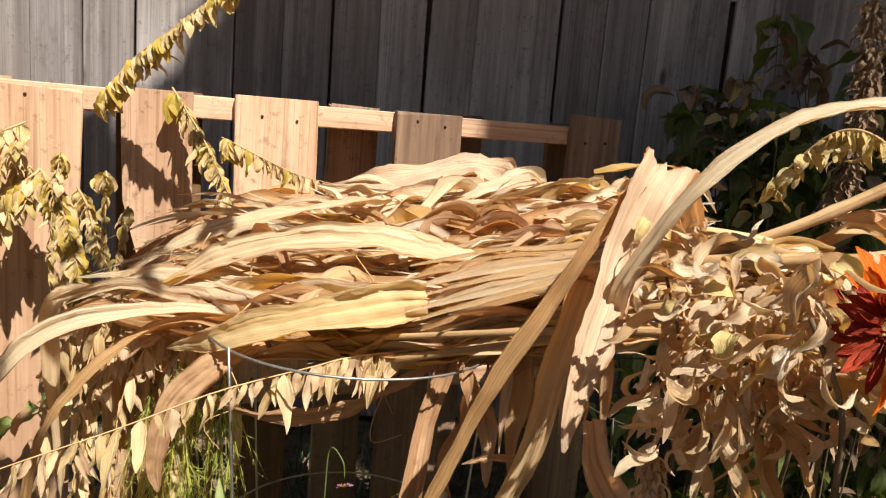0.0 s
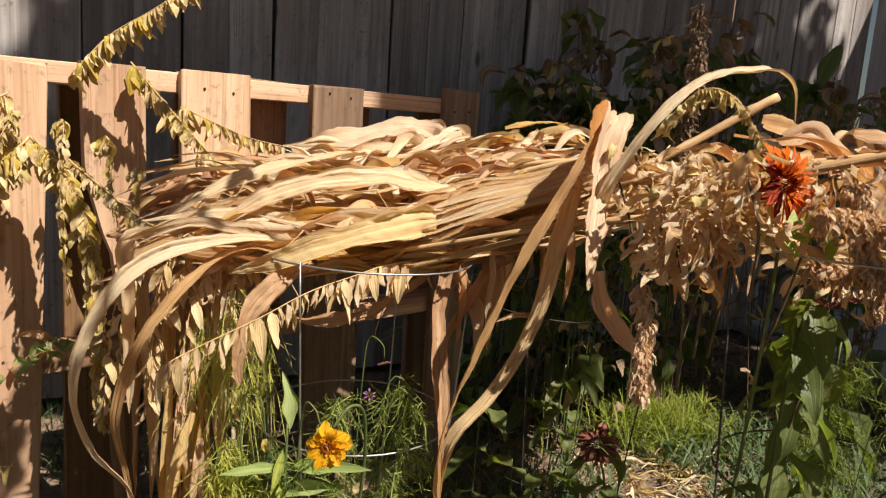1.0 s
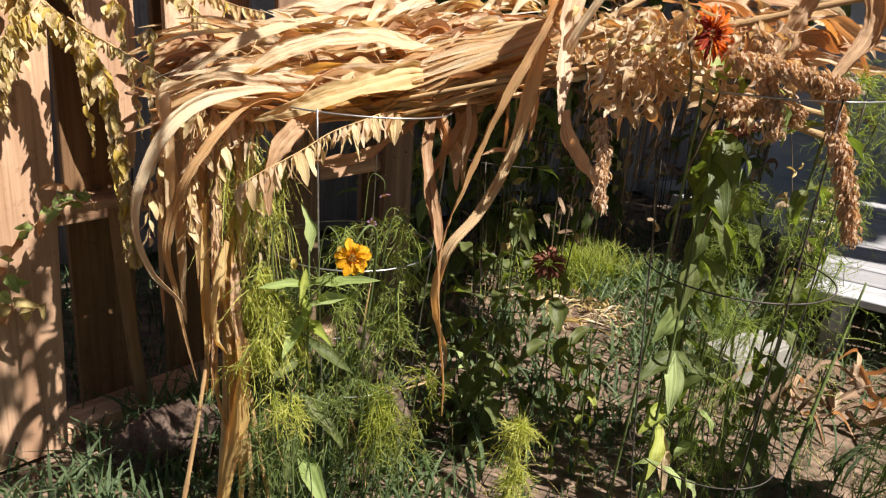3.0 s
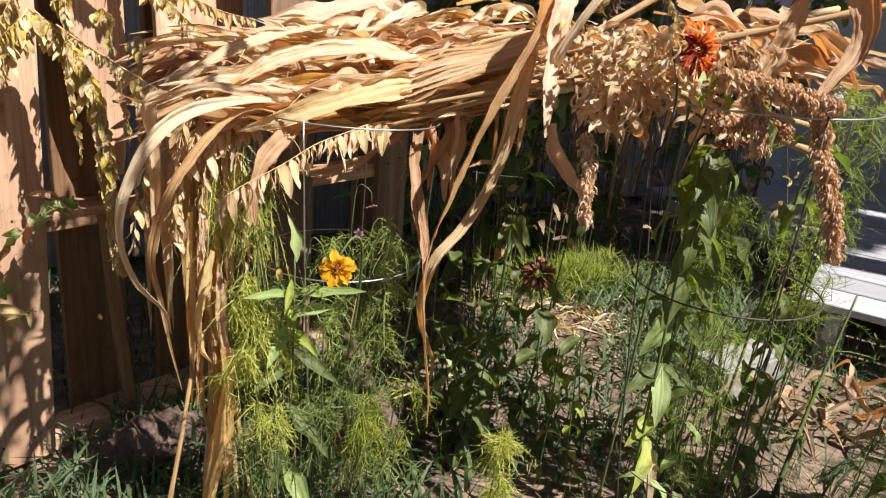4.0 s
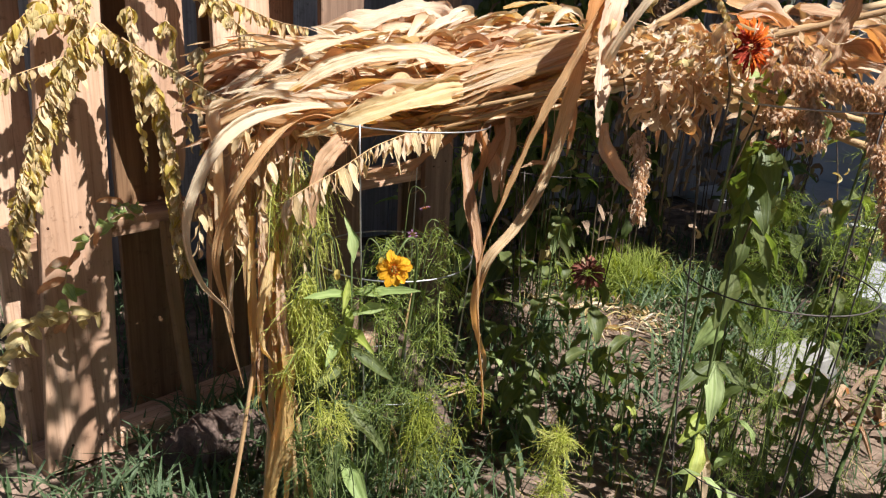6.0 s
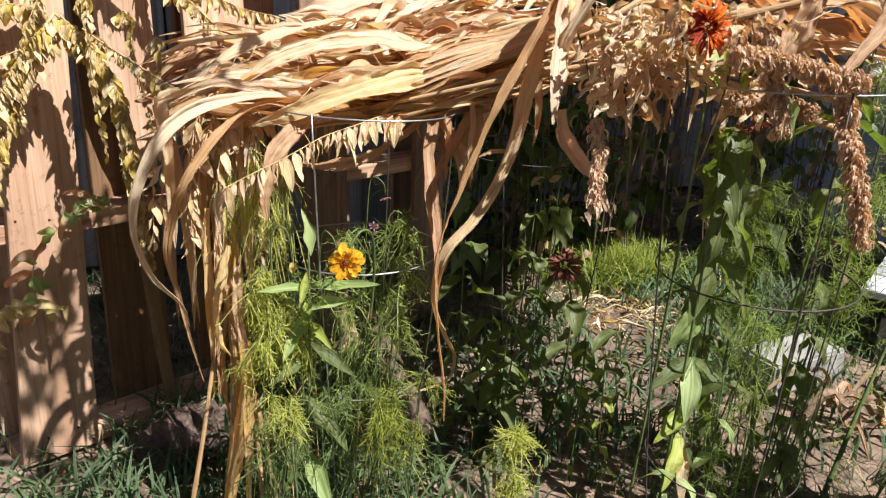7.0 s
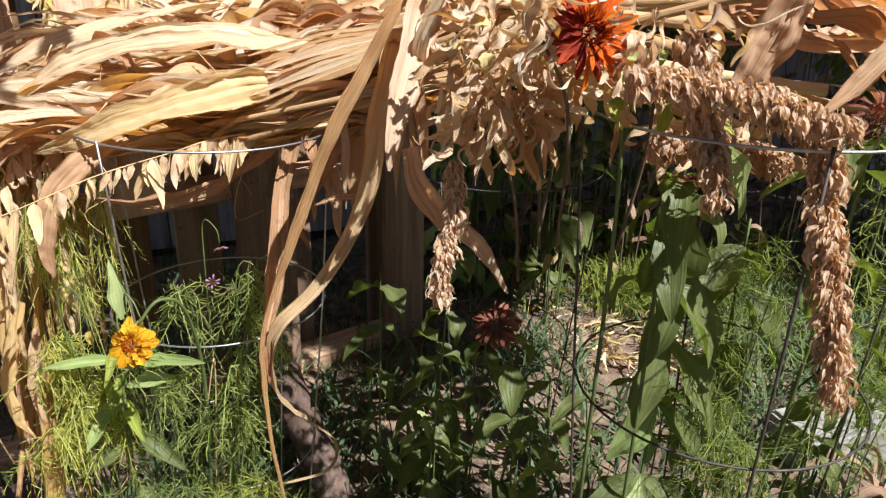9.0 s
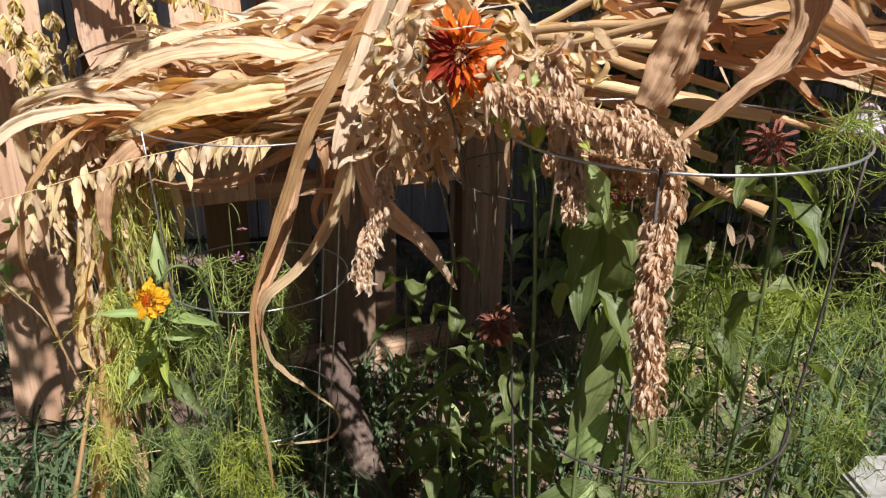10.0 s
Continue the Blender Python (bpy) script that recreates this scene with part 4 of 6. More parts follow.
# ---- dried sprigs with rows of drooping leaves ----
def build_sprig(way, count, leaves, label, size=1.0, stem=0.0016, spread=0.6, start=0.03, group="dried sprigs hung on the pallet"):
    sp = thing("dried_sprig", way[0], label, "dried plant", group)
    v, f, u = tube(way, stem, stem * 0.5, 26, 6, 0.05, 0, int(abs(way[0][0]) * 999))
    under("stem", mesh_of("stem", v, f, STRAW, u), sp)
    pts = spline(way, 80)
    t, s, n = frames_along(pts, (0.1, -0.3, 1))
    count = int(count * 2.1)
    for k in range(count):
        a = start + (1 - start) * (k + U(-0.3, 0.3)) / count
        i = max(0, min(79, int(a * 79)))
        side = (1 if k % 2 else -1) * U(0.2, 1.2) * spread
        ahead = Vector(t[i]) * U(0.0, 0.5) + Vector(s[i]) * side + Vector((U(-0.3, 0.3), U(-0.45, 0.15), -1.0))
        m = aim(pts[i], ahead, Vector(s[i]) * (0.8 if side > 0 else -0.8) + Vector((U(-0.6, 0.6), U(-0.8, 0), 0.3)), size * U(0.75, 1.2) * (1 - 0.35 * a))
        under("leaf", rng.choice(leaves), sp, m)
    return sp


SPRIG = "dried olive-tan sprig with drooping leaves against the pallet"
build_sprig(((-0.522, 1.160, 1.000), (-0.467, 1.160, 1.067), (-0.396, 1.130, 1.113), (-0.306, 1.100, 1.172), (-0.25, 1.08, 1.2)), 62, DRY_SMALL, "dried olive-tan sprig rising above the pallet top")
build_sprig(((-0.568, 1.100, 0.906), (-0.606, 1.070, 0.845), (-0.652, 1.050, 0.743), (-0.688, 1.030, 0.631), (-0.711, 1.020, 0.544), (-0.725, 1.020, 0.483)), 130, DRY_SMALL, SPRIG, 1.15, 0.0022, 0.7)
build_sprig(((-0.568, 1.100, 0.906), (-0.525, 1.080, 0.871), (-0.492, 1.050, 0.812), (-0.469, 1.030, 0.726), (-0.465, 1.020, 0.636), (-0.457, 1.010, 0.522), (-0.445, 1.000, 0.480)), 170, DRY_SMALL, SPRIG, 1.1, 0.0022, 0.55)
build_sprig(((-0.57, 1.09, 0.90), (-0.62, 1.055, 0.84), (-0.665, 1.04, 0.75), (-0.70, 1.02, 0.64), (-0.72, 1.01, 0.56)), 100, DRY_SMALL, SPRIG, 1.0, 0.0016, 0.9)
build_sprig(((-0.56, 1.09, 0.905), (-0.515, 1.06, 0.86), (-0.48, 1.035, 0.80), (-0.46, 1.015, 0.70), (-0.455, 1.005, 0.60), (-0.45, 1.0, 0.50)), 130, DRY_SMALL, SPRIG, 0.95, 0.0016, 0.8)
build_sprig(((-0.58, 1.100, 0.906), (-0.602, 1.100, 0.915), (-0.637, 1.070, 0.919), (-0.669, 1.050, 0.899), (-0.694, 1.040, 0.85)), 20, DRY_SMALL, SPRIG, 1.0, 0.0012)
build_sprig(((-0.59, 1.120, 0.86), (-0.655, 1.080, 0.834), (-0.711, 1.050, 0.812), (-0.75, 1.04, 0.78)), 14, DRY_SMALL, SPRIG, 1.0, 0.0012)
build_sprig(((-0.53, 1.13, 0.88), (-0.499, 1.100, 0.860), (-0.458, 1.040, 0.840), (-0.415, 0.980, 0.818), (-0.357, 0.920, 0.788)), 46, DRY_SMALL, SPRIG, 0.75, 0.002, 0.9)
build_sprig(((-0.442, 1.250, 1.037), (-0.385, 1.220, 0.973), (-0.346, 1.180, 0.932), (-0.297, 1.120, 0.885)), 46, DRY_SMALL, SPRIG, 1.1, 0.0016)
build_sprig(((-0.36, 1.25, 0.965), (-0.341, 1.250, 0.958), (-0.292, 1.250, 0.938), (-0.236, 1.250, 0.917), (-0.170, 1.250, 0.905)), 22, DRY_SMALL, "dried brown sprig arching over the corn bed", 1.0, 0.0012)
build_sprig(((-0.60, 1.12, 0.97), (-0.66, 1.08, 0.93), (-0.71, 1.05, 0.86), (-0.735, 1.03, 0.76), (-0.745, 1.02, 0.66)), 54, DRY_SMALL, SPRIG, 1.1, 0.0016)
build_sprig(((0.0, 0.850, 0.772), (-0.06, 0.82, 0.768), (-0.097, 0.800, 0.760), (-0.168, 0.730, 0.753), (-0.230, 0.660, 0.739), (-0.291, 0.600, 0.726), (-0.330, 0.560, 0.716)), 30, DRY_LONG, "dried sprig with rows of narrow hanging leaves below the wire ring", 1.0, 0.001, 0.25)
build_sprig(((-0.30, 0.90, 0.79), (-0.33, 0.86, 0.74), (-0.36, 0.85, 0.66), (-0.37, 0.85, 0.56)), 40, DRY_LONG, "dried brown sprig hanging from the corn bed", 0.9, 0.0016, 0.6)
for x, y, z, dx, ln in ((-0.60, 1.06, 0.93, -0.03, 0.22), (-0.53, 1.05, 0.92, 0.03, 0.26), (-0.47, 1.06, 0.90, 0.05, 0.2), (-0.42, 1.02, 0.86, 0.02, 0.2)):
    build_sprig(((x, y + 0.03, z), (x + 0.02, y, z + 0.01), (x + dx * 0.6, y - 0.02, z - 0.4 * ln), (x + dx, y - 0.02, z - ln)), 26, DRY_SMALL, SPRIG, 0.8, 0.0012, 0.5)
HANG = "dried brown sprig hanging from the corn bed"
for k in range(9):
    x, y, z = U(-0.40, -0.24), U(0.80, 0.95), U(0.70, 0.80)
    dx = U(-0.06, 0.02)
    build_sprig(((x + 0.04, y + 0.03, z + 0.02), (x, y, z), (x + dx, y - 0.02, z - 0.08), (x + 1.3 * dx, y - 0.03, z - U(0.15, 0.26))), 16, DRY_LONG + BROWN_CURL[:4], HANG, 0.85, 0.0012, 0.7)
build_sprig(((0.33, 0.80, 0.98), (0.37, 0.76, 1.04), (0.40, 0.72, 1.03), (0.43, 0.69, 0.97)), 30, OLIVE_CURL, "dried yellowish sprig hanging under an arched corn leaf", 0.75, 0.0016, 0.6)


# ---- dried plumes ----
def build_plume(way, rad, count, label, mat=PLUME_TAN):
    pl = thing("dried_plume", way[0], label, "dried flower", "dried drooping plumes")
    v, f, u = tube(way, 0.0022, 0.001, 24, 6)
    under("stem", mesh_of("stem", v, f, STRAW, u), pl)
    pts = spline(way, 100)
    t, s, n = frames_along(pts, (0, -0.3, 1))
    heap = Heap()
    shapes = [withered_leaf(U(0.013, 0.025), U(0.003, 0.006), U(-0.6, 2.4), U(0.8, 2.8), U(-2, 2), 70 + k, 8, 4, 0.7) for k in range(16)]
    count = int(count * 3.2)
    for k in range(count):
        a = k / count
        i = int(a * 99)
        ang = k * 2.4 + U(-0.5, 0.5)
        out = Vector(s[i]) * math.cos(ang) + Vector(n[i]) * math.sin(ang)
        at = Vector(pts[i]) + out * rad * U(0.1, 0.5) + Vector((U(-1, 1), U(-1, 1), U(-1, 1))) * rad * 0.2
        heap.add(rng.choice(shapes), aim(at, out * 0.55 + Vector(t[i]) * U(0.0, 0.6) + Vector((U(-0.2, 0.2), U(-0.2, 0.2), -1.0)), out + Vector((U(-0.7, 0.7), U(-0.7, 0.7), 0.2)), rad / 0.016 * U(0.6, 1.15) * (1.1 - 0.3 * a) * (1 + 0.45 * noise.noise((k * 0.05, rad * 99, 0)))))
    under("bract_mass", heap.mesh("bract_mass", mat), pl, kind="stuff")


PLUME = "dried tan-pink drooping plume with curled papery bracts"
build_plume(((0.310, 0.440, 0.905), (0.354, 0.430, 0.905), (0.397, 0.410, 0.894), (0.428, 0.390, 0.886), (0.462, 0.370, 0.878)), 0.018, 260, PLUME)
build_plume(((0.37, 0.51, 0.84), (0.397, 0.500, 0.838), (0.432, 0.480, 0.838), (0.469, 0.450, 0.828)), 0.017, 180, PLUME)
build_plume(((0.425, 0.45, 0.895), (0.450, 0.430, 0.880), (0.463, 0.400, 0.856), (0.459, 0.380, 0.811), (0.451, 0.350, 0.775), (0.450, 0.330, 0.728), (0.453, 0.315, 0.677)), 0.0165, 460, PLUME)
build_plume(((0.36, 0.46, 0.935), (0.376, 0.450, 0.915), (0.382, 0.440, 0.866), (0.388, 0.430, 0.836), (0.392, 0.420, 0.804)), 0.016, 240, PLUME)
build_plume(((0.20, 0.58, 0.80), (0.196, 0.550, 0.754), (0.183, 0.530, 0.719), (0.181, 0.520, 0.680)), 0.014, 190, PLUME)
build_plume(((0.47, 0.96, 0.95), (0.47, 0.93, 1.03), (0.467, 0.928, 1.12), (0.465, 0.93, 1.19)), 0.018, 160, "dried dark brown upright plume behind the corn", DEAD_LEAF)


# ---- curled brown foliage in the middle ----
def build_dry_head(at, size, count, leaves, label, stem_to, down=0.5):
    """A withered flower stem with a tangle of curled leaves."""
    th = thing("withered_flower_stem", stem_to, label, "dried plant", "withered flowers beside the corn")
    v, f, u = tube((stem_to, tuple((np.array(stem_to) + np.array(at)) / 2 + (0.01, 0, 0.01)), at), 0.002, 0.0014, 16, 6)
    under("stem", mesh_of("stem", v, f, STEM_BROWN, u), th)
    for k in range(int(count * 1.7)):
        d = Vector((U(-1, 1), U(-1, 1), U(-1, 1)))
        p = Vector(at) + Vector((d.x * size[0], d.y * size[1], d.z * size[2]))
        m = aim(p, Vector((d.x + U(-0.7, 0.7), d.y - 0.3, -0.6 * down + U(-1.0, 0.8))), Vector((U(-1, 1), U(-1, 0.2), U(-0.6, 1))), U(0.45, 0.95))
        under("leaf", rng.choice(leaves), th, m)


MIXED = BROWN_CURL[:6] + OLIVE_CURL[:2] + GOLD_CURL + FRINGE
build_dry_head((0.25, 0.555, 0.905), (0.055, 0.05, 0.055), 90, MIXED, "tangle of curled brown leaves on a withered flower stem", (0.3, 0.6, 0.7), 1.3)
build_dry_head((0.225, 0.56, 0.86), (0.04, 0.045, 0.035), 60, FRINGE, "fringe of pinkish curled dry leaves hanging below the corn", (0.28, 0.6, 0.66), 2.2)
build_dry_head((0.285, 0.545, 0.925), (0.05, 0.03, 0.045), 50, MIXED, "curled tan leaves round a withered flower", (0.32, 0.6, 0.7), 1.0)
build_dry_head((0.36, 0.50, 0.92), (0.05, 0.05, 0.04), 44, MIXED + TAN_CURL, "curled tan leaves beside the drooping plumes", (0.38, 0.58, 0.7), 1.3)
build_dry_head((0.22, 0.70, 0.92), (0.04, 0.04, 0.04), 36, MIXED, "curled brown leaves tucked under a folded corn leaf", (0.24, 0.66, 0.75), 1.0)
build_dry_head((0.30, 0.60, 0.90), (0.08, 0.06, 0.03), 46, FRINGE + TAN_CURL, "brown curled leaves lying on the corn stalks", (0.32, 0.66, 0.7), 1.6)
build_dry_head((0.46, 0.56, 0.83), (0.05, 0.05, 0.03), 26, BROWN_CURL, "dark curled leaves below the wire ring", (0.46, 0.6, 0.6), 1.0)
# withered leaves that half hide the orange bloom
build_dry_head((0.243, 0.468, 0.935), (0.014, 0.01, 0.03), 12, FRINGE + GOLD_CURL, "withered tan leaves hanging beside the orange bloom", (0.29, 0.5, 0.8), 1.6)


# ---- zinnias ----
def petal_stock(mat, length, width, curl, seed):
    return [mesh_of("petal", *[blade(length * U(0.85, 1.1), width, U(*curl), U(0.1, 0.5), 0.35, seed + k, 6, 5, 0.7, 0.0, True)[i] for i in (0, 1)], mat, [((j % 5) / 4, (j // 5) / 5) for j in range(30)]) for k in range(4)]


def build_bloom(plant, at, facing, rows, petals, centre, cr, label="", faded=None, fade_to=(0, 0, -1)):
    """A composite flower: rows of (count, scale, tilt) petals round a domed centre."""
    z = Vector(facing).normalized()
    x = z.orthogonal().normalized()
    y = z.cross(x)
    dome = []
    for k in range(60):
        a, q = k * 2.4, math.sqrt(k / 60)
        dome.append(Vector(at) + (x * math.cos(a) + y * math.sin(a)) * cr * q + z * cr * (0.5 - 0.4 * q * q))
    heap = Heap()
    for p in dome:
        heap.add(blade(cr * 0.6, cr * 0.3, 0.3, 0.8, 0, 3, 3, 3), aim(p, z + Vector((U(-0.4, 0.4), U(-0.4, 0.4), U(-0.4, 0.4))), x))
    flower = under("flower", heap.mesh("flower_centre", centre), plant, None, label)
    for count, scale, tilt in rows:
        for k in range(count):
            a = 6.2832 * (k + U(-0.2, 0.2)) / count + tilt
            out = x * math.cos(a) + y * math.sin(a)
            ti = tilt + U(-0.12, 0.12)
            old = faded and out.dot(Vector(fade_to).normalized()) > U(0.15, 0.6)
            under("petal", rng.choice(faded if old else petals), flower, aim(Vector(at) + out * cr * 0.6, out * math.cos(ti) + z * math.sin(ti) + Vector((U(-0.15, 0.15), U(-0.15, 0.15), U(-0.2, 0.1))), z + out.cross(z) * U(-0.5, 0.5), scale * U(0.8, 1.15)))
    return flower


YELLOW_P = petal_stock(PETAL_YELLOW, 0.022, 0.013, (0.1, 0.7), 10)
DARK_RED_P = petal_stock(PETAL_DARK_RED, 0.026, 0.006, (-0.3, 1.2), 60)
ORANGE_P = petal_stock(PETAL_ORANGE, 0.034, 0.0062, (-0.3, 0.7), 20)
DEAD_P = petal_stock(PETAL_DEAD, 0.024, 0.005, (0.2, 1.6), 30)
PURPLE_P = petal_stock(PETAL_PURPLE, 0.008, 0.0035, (0.2, 0.9), 40)
MAUVE_P = petal_stock(PETAL_MAUVE, 0.03, 0.011, (-0.2, 0.5), 50)


def build_plant(name, way, label, pairs, leaves, size=1.0, group="zinnia plants", low=0.08, droop=0.35, stem=0.003, mat=STEM_GREEN):
    """A leafy stem with opposite pairs of leaves."""
    pl = thing(name, way[0], label, "flower plant", group)
    v, f, u = tube(way, stem, stem * 0.6, 24, 7)
    under("stem", mesh_of("stem", v, f, mat, u), pl)
    pts = spline(way, 60)
    turn = U(0, 3)
    for k in range(pairs):
        i = int(59 * (low + (0.96 - low) * k / max(1, pairs - 1)))
        for side in (0, math.pi):
            a = turn + k * 1.57 + side + U(-0.4, 0.4)
            ahead = Vector((math.cos(a), math.sin(a), U(-droop - 0.3, 0.35 - droop)))
            under("leaf", rng.choice(leaves), pl, aim(pts[i], ahead, (U(-0.2, 0.2), U(-0.2, 0.2), 1), size * U(0.75, 1.15)))
    return pl


p = build_plant("zinnia_plant", ((-0.12, 0.84, -0.02), (-0.10, 0.80, 0.25), (-0.085, 0.76, 0.47), (-0.092, 0.725, 0.585), (-0.115, 0.70, 0.612), (-0.14, 0.69, 0.585)), "zinnia plant with an arching stem and a yellow bloom", 0, BROAD_PALE, stem=0.003)
build_bloom(p, (-0.145, 0.676, 0.571), (-0.25, -0.9, 0.25), ((13, 1.08, -0.05), (11, 1.0, 0.25), (9, 0.72, 0.6), (7, 0.5, 0.95)), YELLOW_P, PETAL_ORANGE, 0.009, "golden yellow zinnia bloom")
p = build_plant("zinnia_plant", ((-0.20, 0.80, -0.02), (-0.195, 0.78, 0.2), (-0.19, 0.77, 0.4), (-0.186, 0.785, 0.555)), "zinnia plant with long pale green leaves and no bloom", 0, BROAD_PALE, stem=0.0028)
for k, (a, b, w, mat) in enumerate((
    ((-0.183, 0.79, 0.545), (-0.188, 0.80, 0.615), 0.024, GREEN_PALE), ((-0.188, 0.785, 0.49), (-0.098, 0.735, 0.517), 0.024, GREEN_PALE), ((-0.19, 0.785, 0.49), (-0.258, 0.75, 0.512), 0.02, GREEN_PALE),
    ((-0.19, 0.785, 0.45), (-0.115, 0.76, 0.475), 0.022, GREEN_PALE), ((-0.19, 0.785, 0.44), (-0.235, 0.74, 0.395), 0.026, GREEN_PALE), ((-0.19, 0.785, 0.43), (-0.165, 0.73, 0.41), 0.02, GREEN_YELLOW),
    ((-0.19, 0.79, 0.39), (-0.125, 0.74, 0.35), 0.026, GREEN), ((-0.19, 0.79, 0.36), (-0.25, 0.75, 0.345), 0.022, GREEN), ((-0.195, 0.80, 0.28), (-0.14, 0.73, 0.22), 0.036, GREEN),
    ((-0.195, 0.80, 0.24), (-0.235, 0.72, 0.17), 0.036, GREEN), ((-0.198, 0.81, 0.17), (-0.165, 0.71, 0.09), 0.036, GREEN_PALE), ((-0.19, 0.785, 0.52), (-0.205, 0.755, 0.47), 0.014, GREEN_YELLOW), ((-0.19, 0.785, 0.47), (-0.2, 0.74, 0.44), 0.018, GREEN_YELLOW),
)):
    d = Vector(b) - Vector(a)
    v, f, u = blade(d.length * 1.15, w * 1.1, 0.3, 0.45, 0.25, 180 + k, 13, 7, 0.4, 0.06)
    under("leaf", mesh_of("leaf", v, f, mat, u), p, aim(a, d, (U(-0.3, 0.3), -0.6, 0.8)))
# bare hooked stems beside it
for way in (((-0.25, 0.80, -0.02), (-0.24, 0.79, 0.4), (-0.248, 0.775, 0.56), (-0.24, 0.765, 0.605), (-0.222, 0.765, 0.595), (-0.215, 0.765, 0.545)), ((-0.165, 0.80, -0.02), (-0.17, 0.79, 0.45), (-0.168, 0.76, 0.585), (-0.155, 0.745, 0.592), (-0.147, 0.74, 0.57))):
    p = build_plant("zinnia_plant", way, "bare green stem with a hooked tip", 0, BROAD_PALE, stem=0.0016)
    v, f, u = withered_leaf(0.022, 0.012, 0.8, 2.4, 0.5, 7)
    under("bud", mesh_of("bud", v, f, DRY_YELLOW, u), p, aim(way[-1], (0, -0.2, -1)))

p = build_plant("zinnia_plant", ((0.40, 0.66, -0.02), (0.38, 0.60, 0.4), (0.36, 0.55, 0.8), (0.31, 0.50, 0.925)), "zinnia plant with an orange bloom among withered leaves", 0, BROAD, 1.0, low=0.66)
build_bloom(p, (0.285, 0.466, 0.934), (0.22, -0.93, 0.25), ((20, 1.08, -0.2), (20, 1.05, 0.05), (18, 0.95, 0.3), (15, 0.75, 0.6), (12, 0.55, 0.9)), ORANGE_P, PETAL_DARK_RED, 0.011, "bright orange-red zinnia bloom, half withered", DARK_RED_P, (-0.9, -0.2, -0.3))
# the sun on this leaf is put into its pale green colour
v, f, u = blade(0.098, 0.046, 0.2, 0.25, 0.25, 77, 13, 9, 0.55)
under("leaf", mesh_of("leaf", v, f, GREEN_PALE, u), p, aim((0.392, 0.545, 0.91), (-0.92, -0.3, -0.33), (0.0, -0.75, 0.65)), "green leaf coloured pale as if sunlit")
for k in range(8):
    under("leaf", rng.choice(BROAD_YELLOW), p, aim((U(0.3, 0.42), U(0.44, 0.5), U(0.86, 0.91)), (U(-1, 1), U(-1, 0.1), U(-0.6, 0.4)), (U(-0.3, 0.3), -0.5, 1), U(0.5, 0.8)))

p = build_plant("zinnia_plant", ((0.36, 0.96, -0.02), (0.38, 0.92, 0.2), (0.37, 0.90, 0.36), (0.335, 0.875, 0.445)), "zinnia plant with a withered dark red bloom", 4, BROAD, 0.9, low=0.2)
build_bloom(p, (0.329, 0.868, 0.461), (-0.4, -0.6, 0.6), ((20, 1.45, -0.2), (18, 1.35, 0.2), (16, 1.2, 0.5), (12, 0.9, 0.8)), DEAD_P, PETAL_DEAD, 0.012, "withered dark red bloom")

p = build_plant("zinnia_plant", ((0.60, 0.62, -0.02), (0.62, 0.58, 0.4), (0.60, 0.52, 0.75), (0.575, 0.49, 0.85)), "zinnia plant with a faded red bloom by the wire ring", 3, BROAD, 0.85, low=0.6)
build_bloom(p, (0.569, 0.48, 0.863), (-0.1, -0.8, 0.5), ((16, 1.0, -0.4), (12, 0.9, 0.1)), DEAD_P, PETAL_DEAD, 0.011, "faded dark red bloom")

p = build_plant("zinnia_plant", ((0.44, 0.62, -0.02), (0.44, 0.60, 0.4), (0.435, 0.585, 0.7), (0.435, 0.56, 0.80)), "zinnia plant with a withered brown bloom under the plumes", 4, BROAD, 0.95, low=0.62)
build_bloom(p, (0.452, 0.545, 0.790), (0.1, -0.5, -0.8), ((16, 1.0, 0.1), (14, 0.95, 0.5)), DEAD_P, PETAL_DEAD, 0.011, "withered brown bloom hanging down")
under("leaf", BROAD[0], p, aim((0.435, 0.585, 0.76), (0.05, -0.25, -1), (0.1, -1, 0.1), 1.5), "large dark green leaf hanging down")
under("leaf", BROAD_PALE[3], p, aim((0.39, 0.44, 0.855), (0.5, -0.3, -0.7), (0.1, -0.8, 0.5), 1.0))

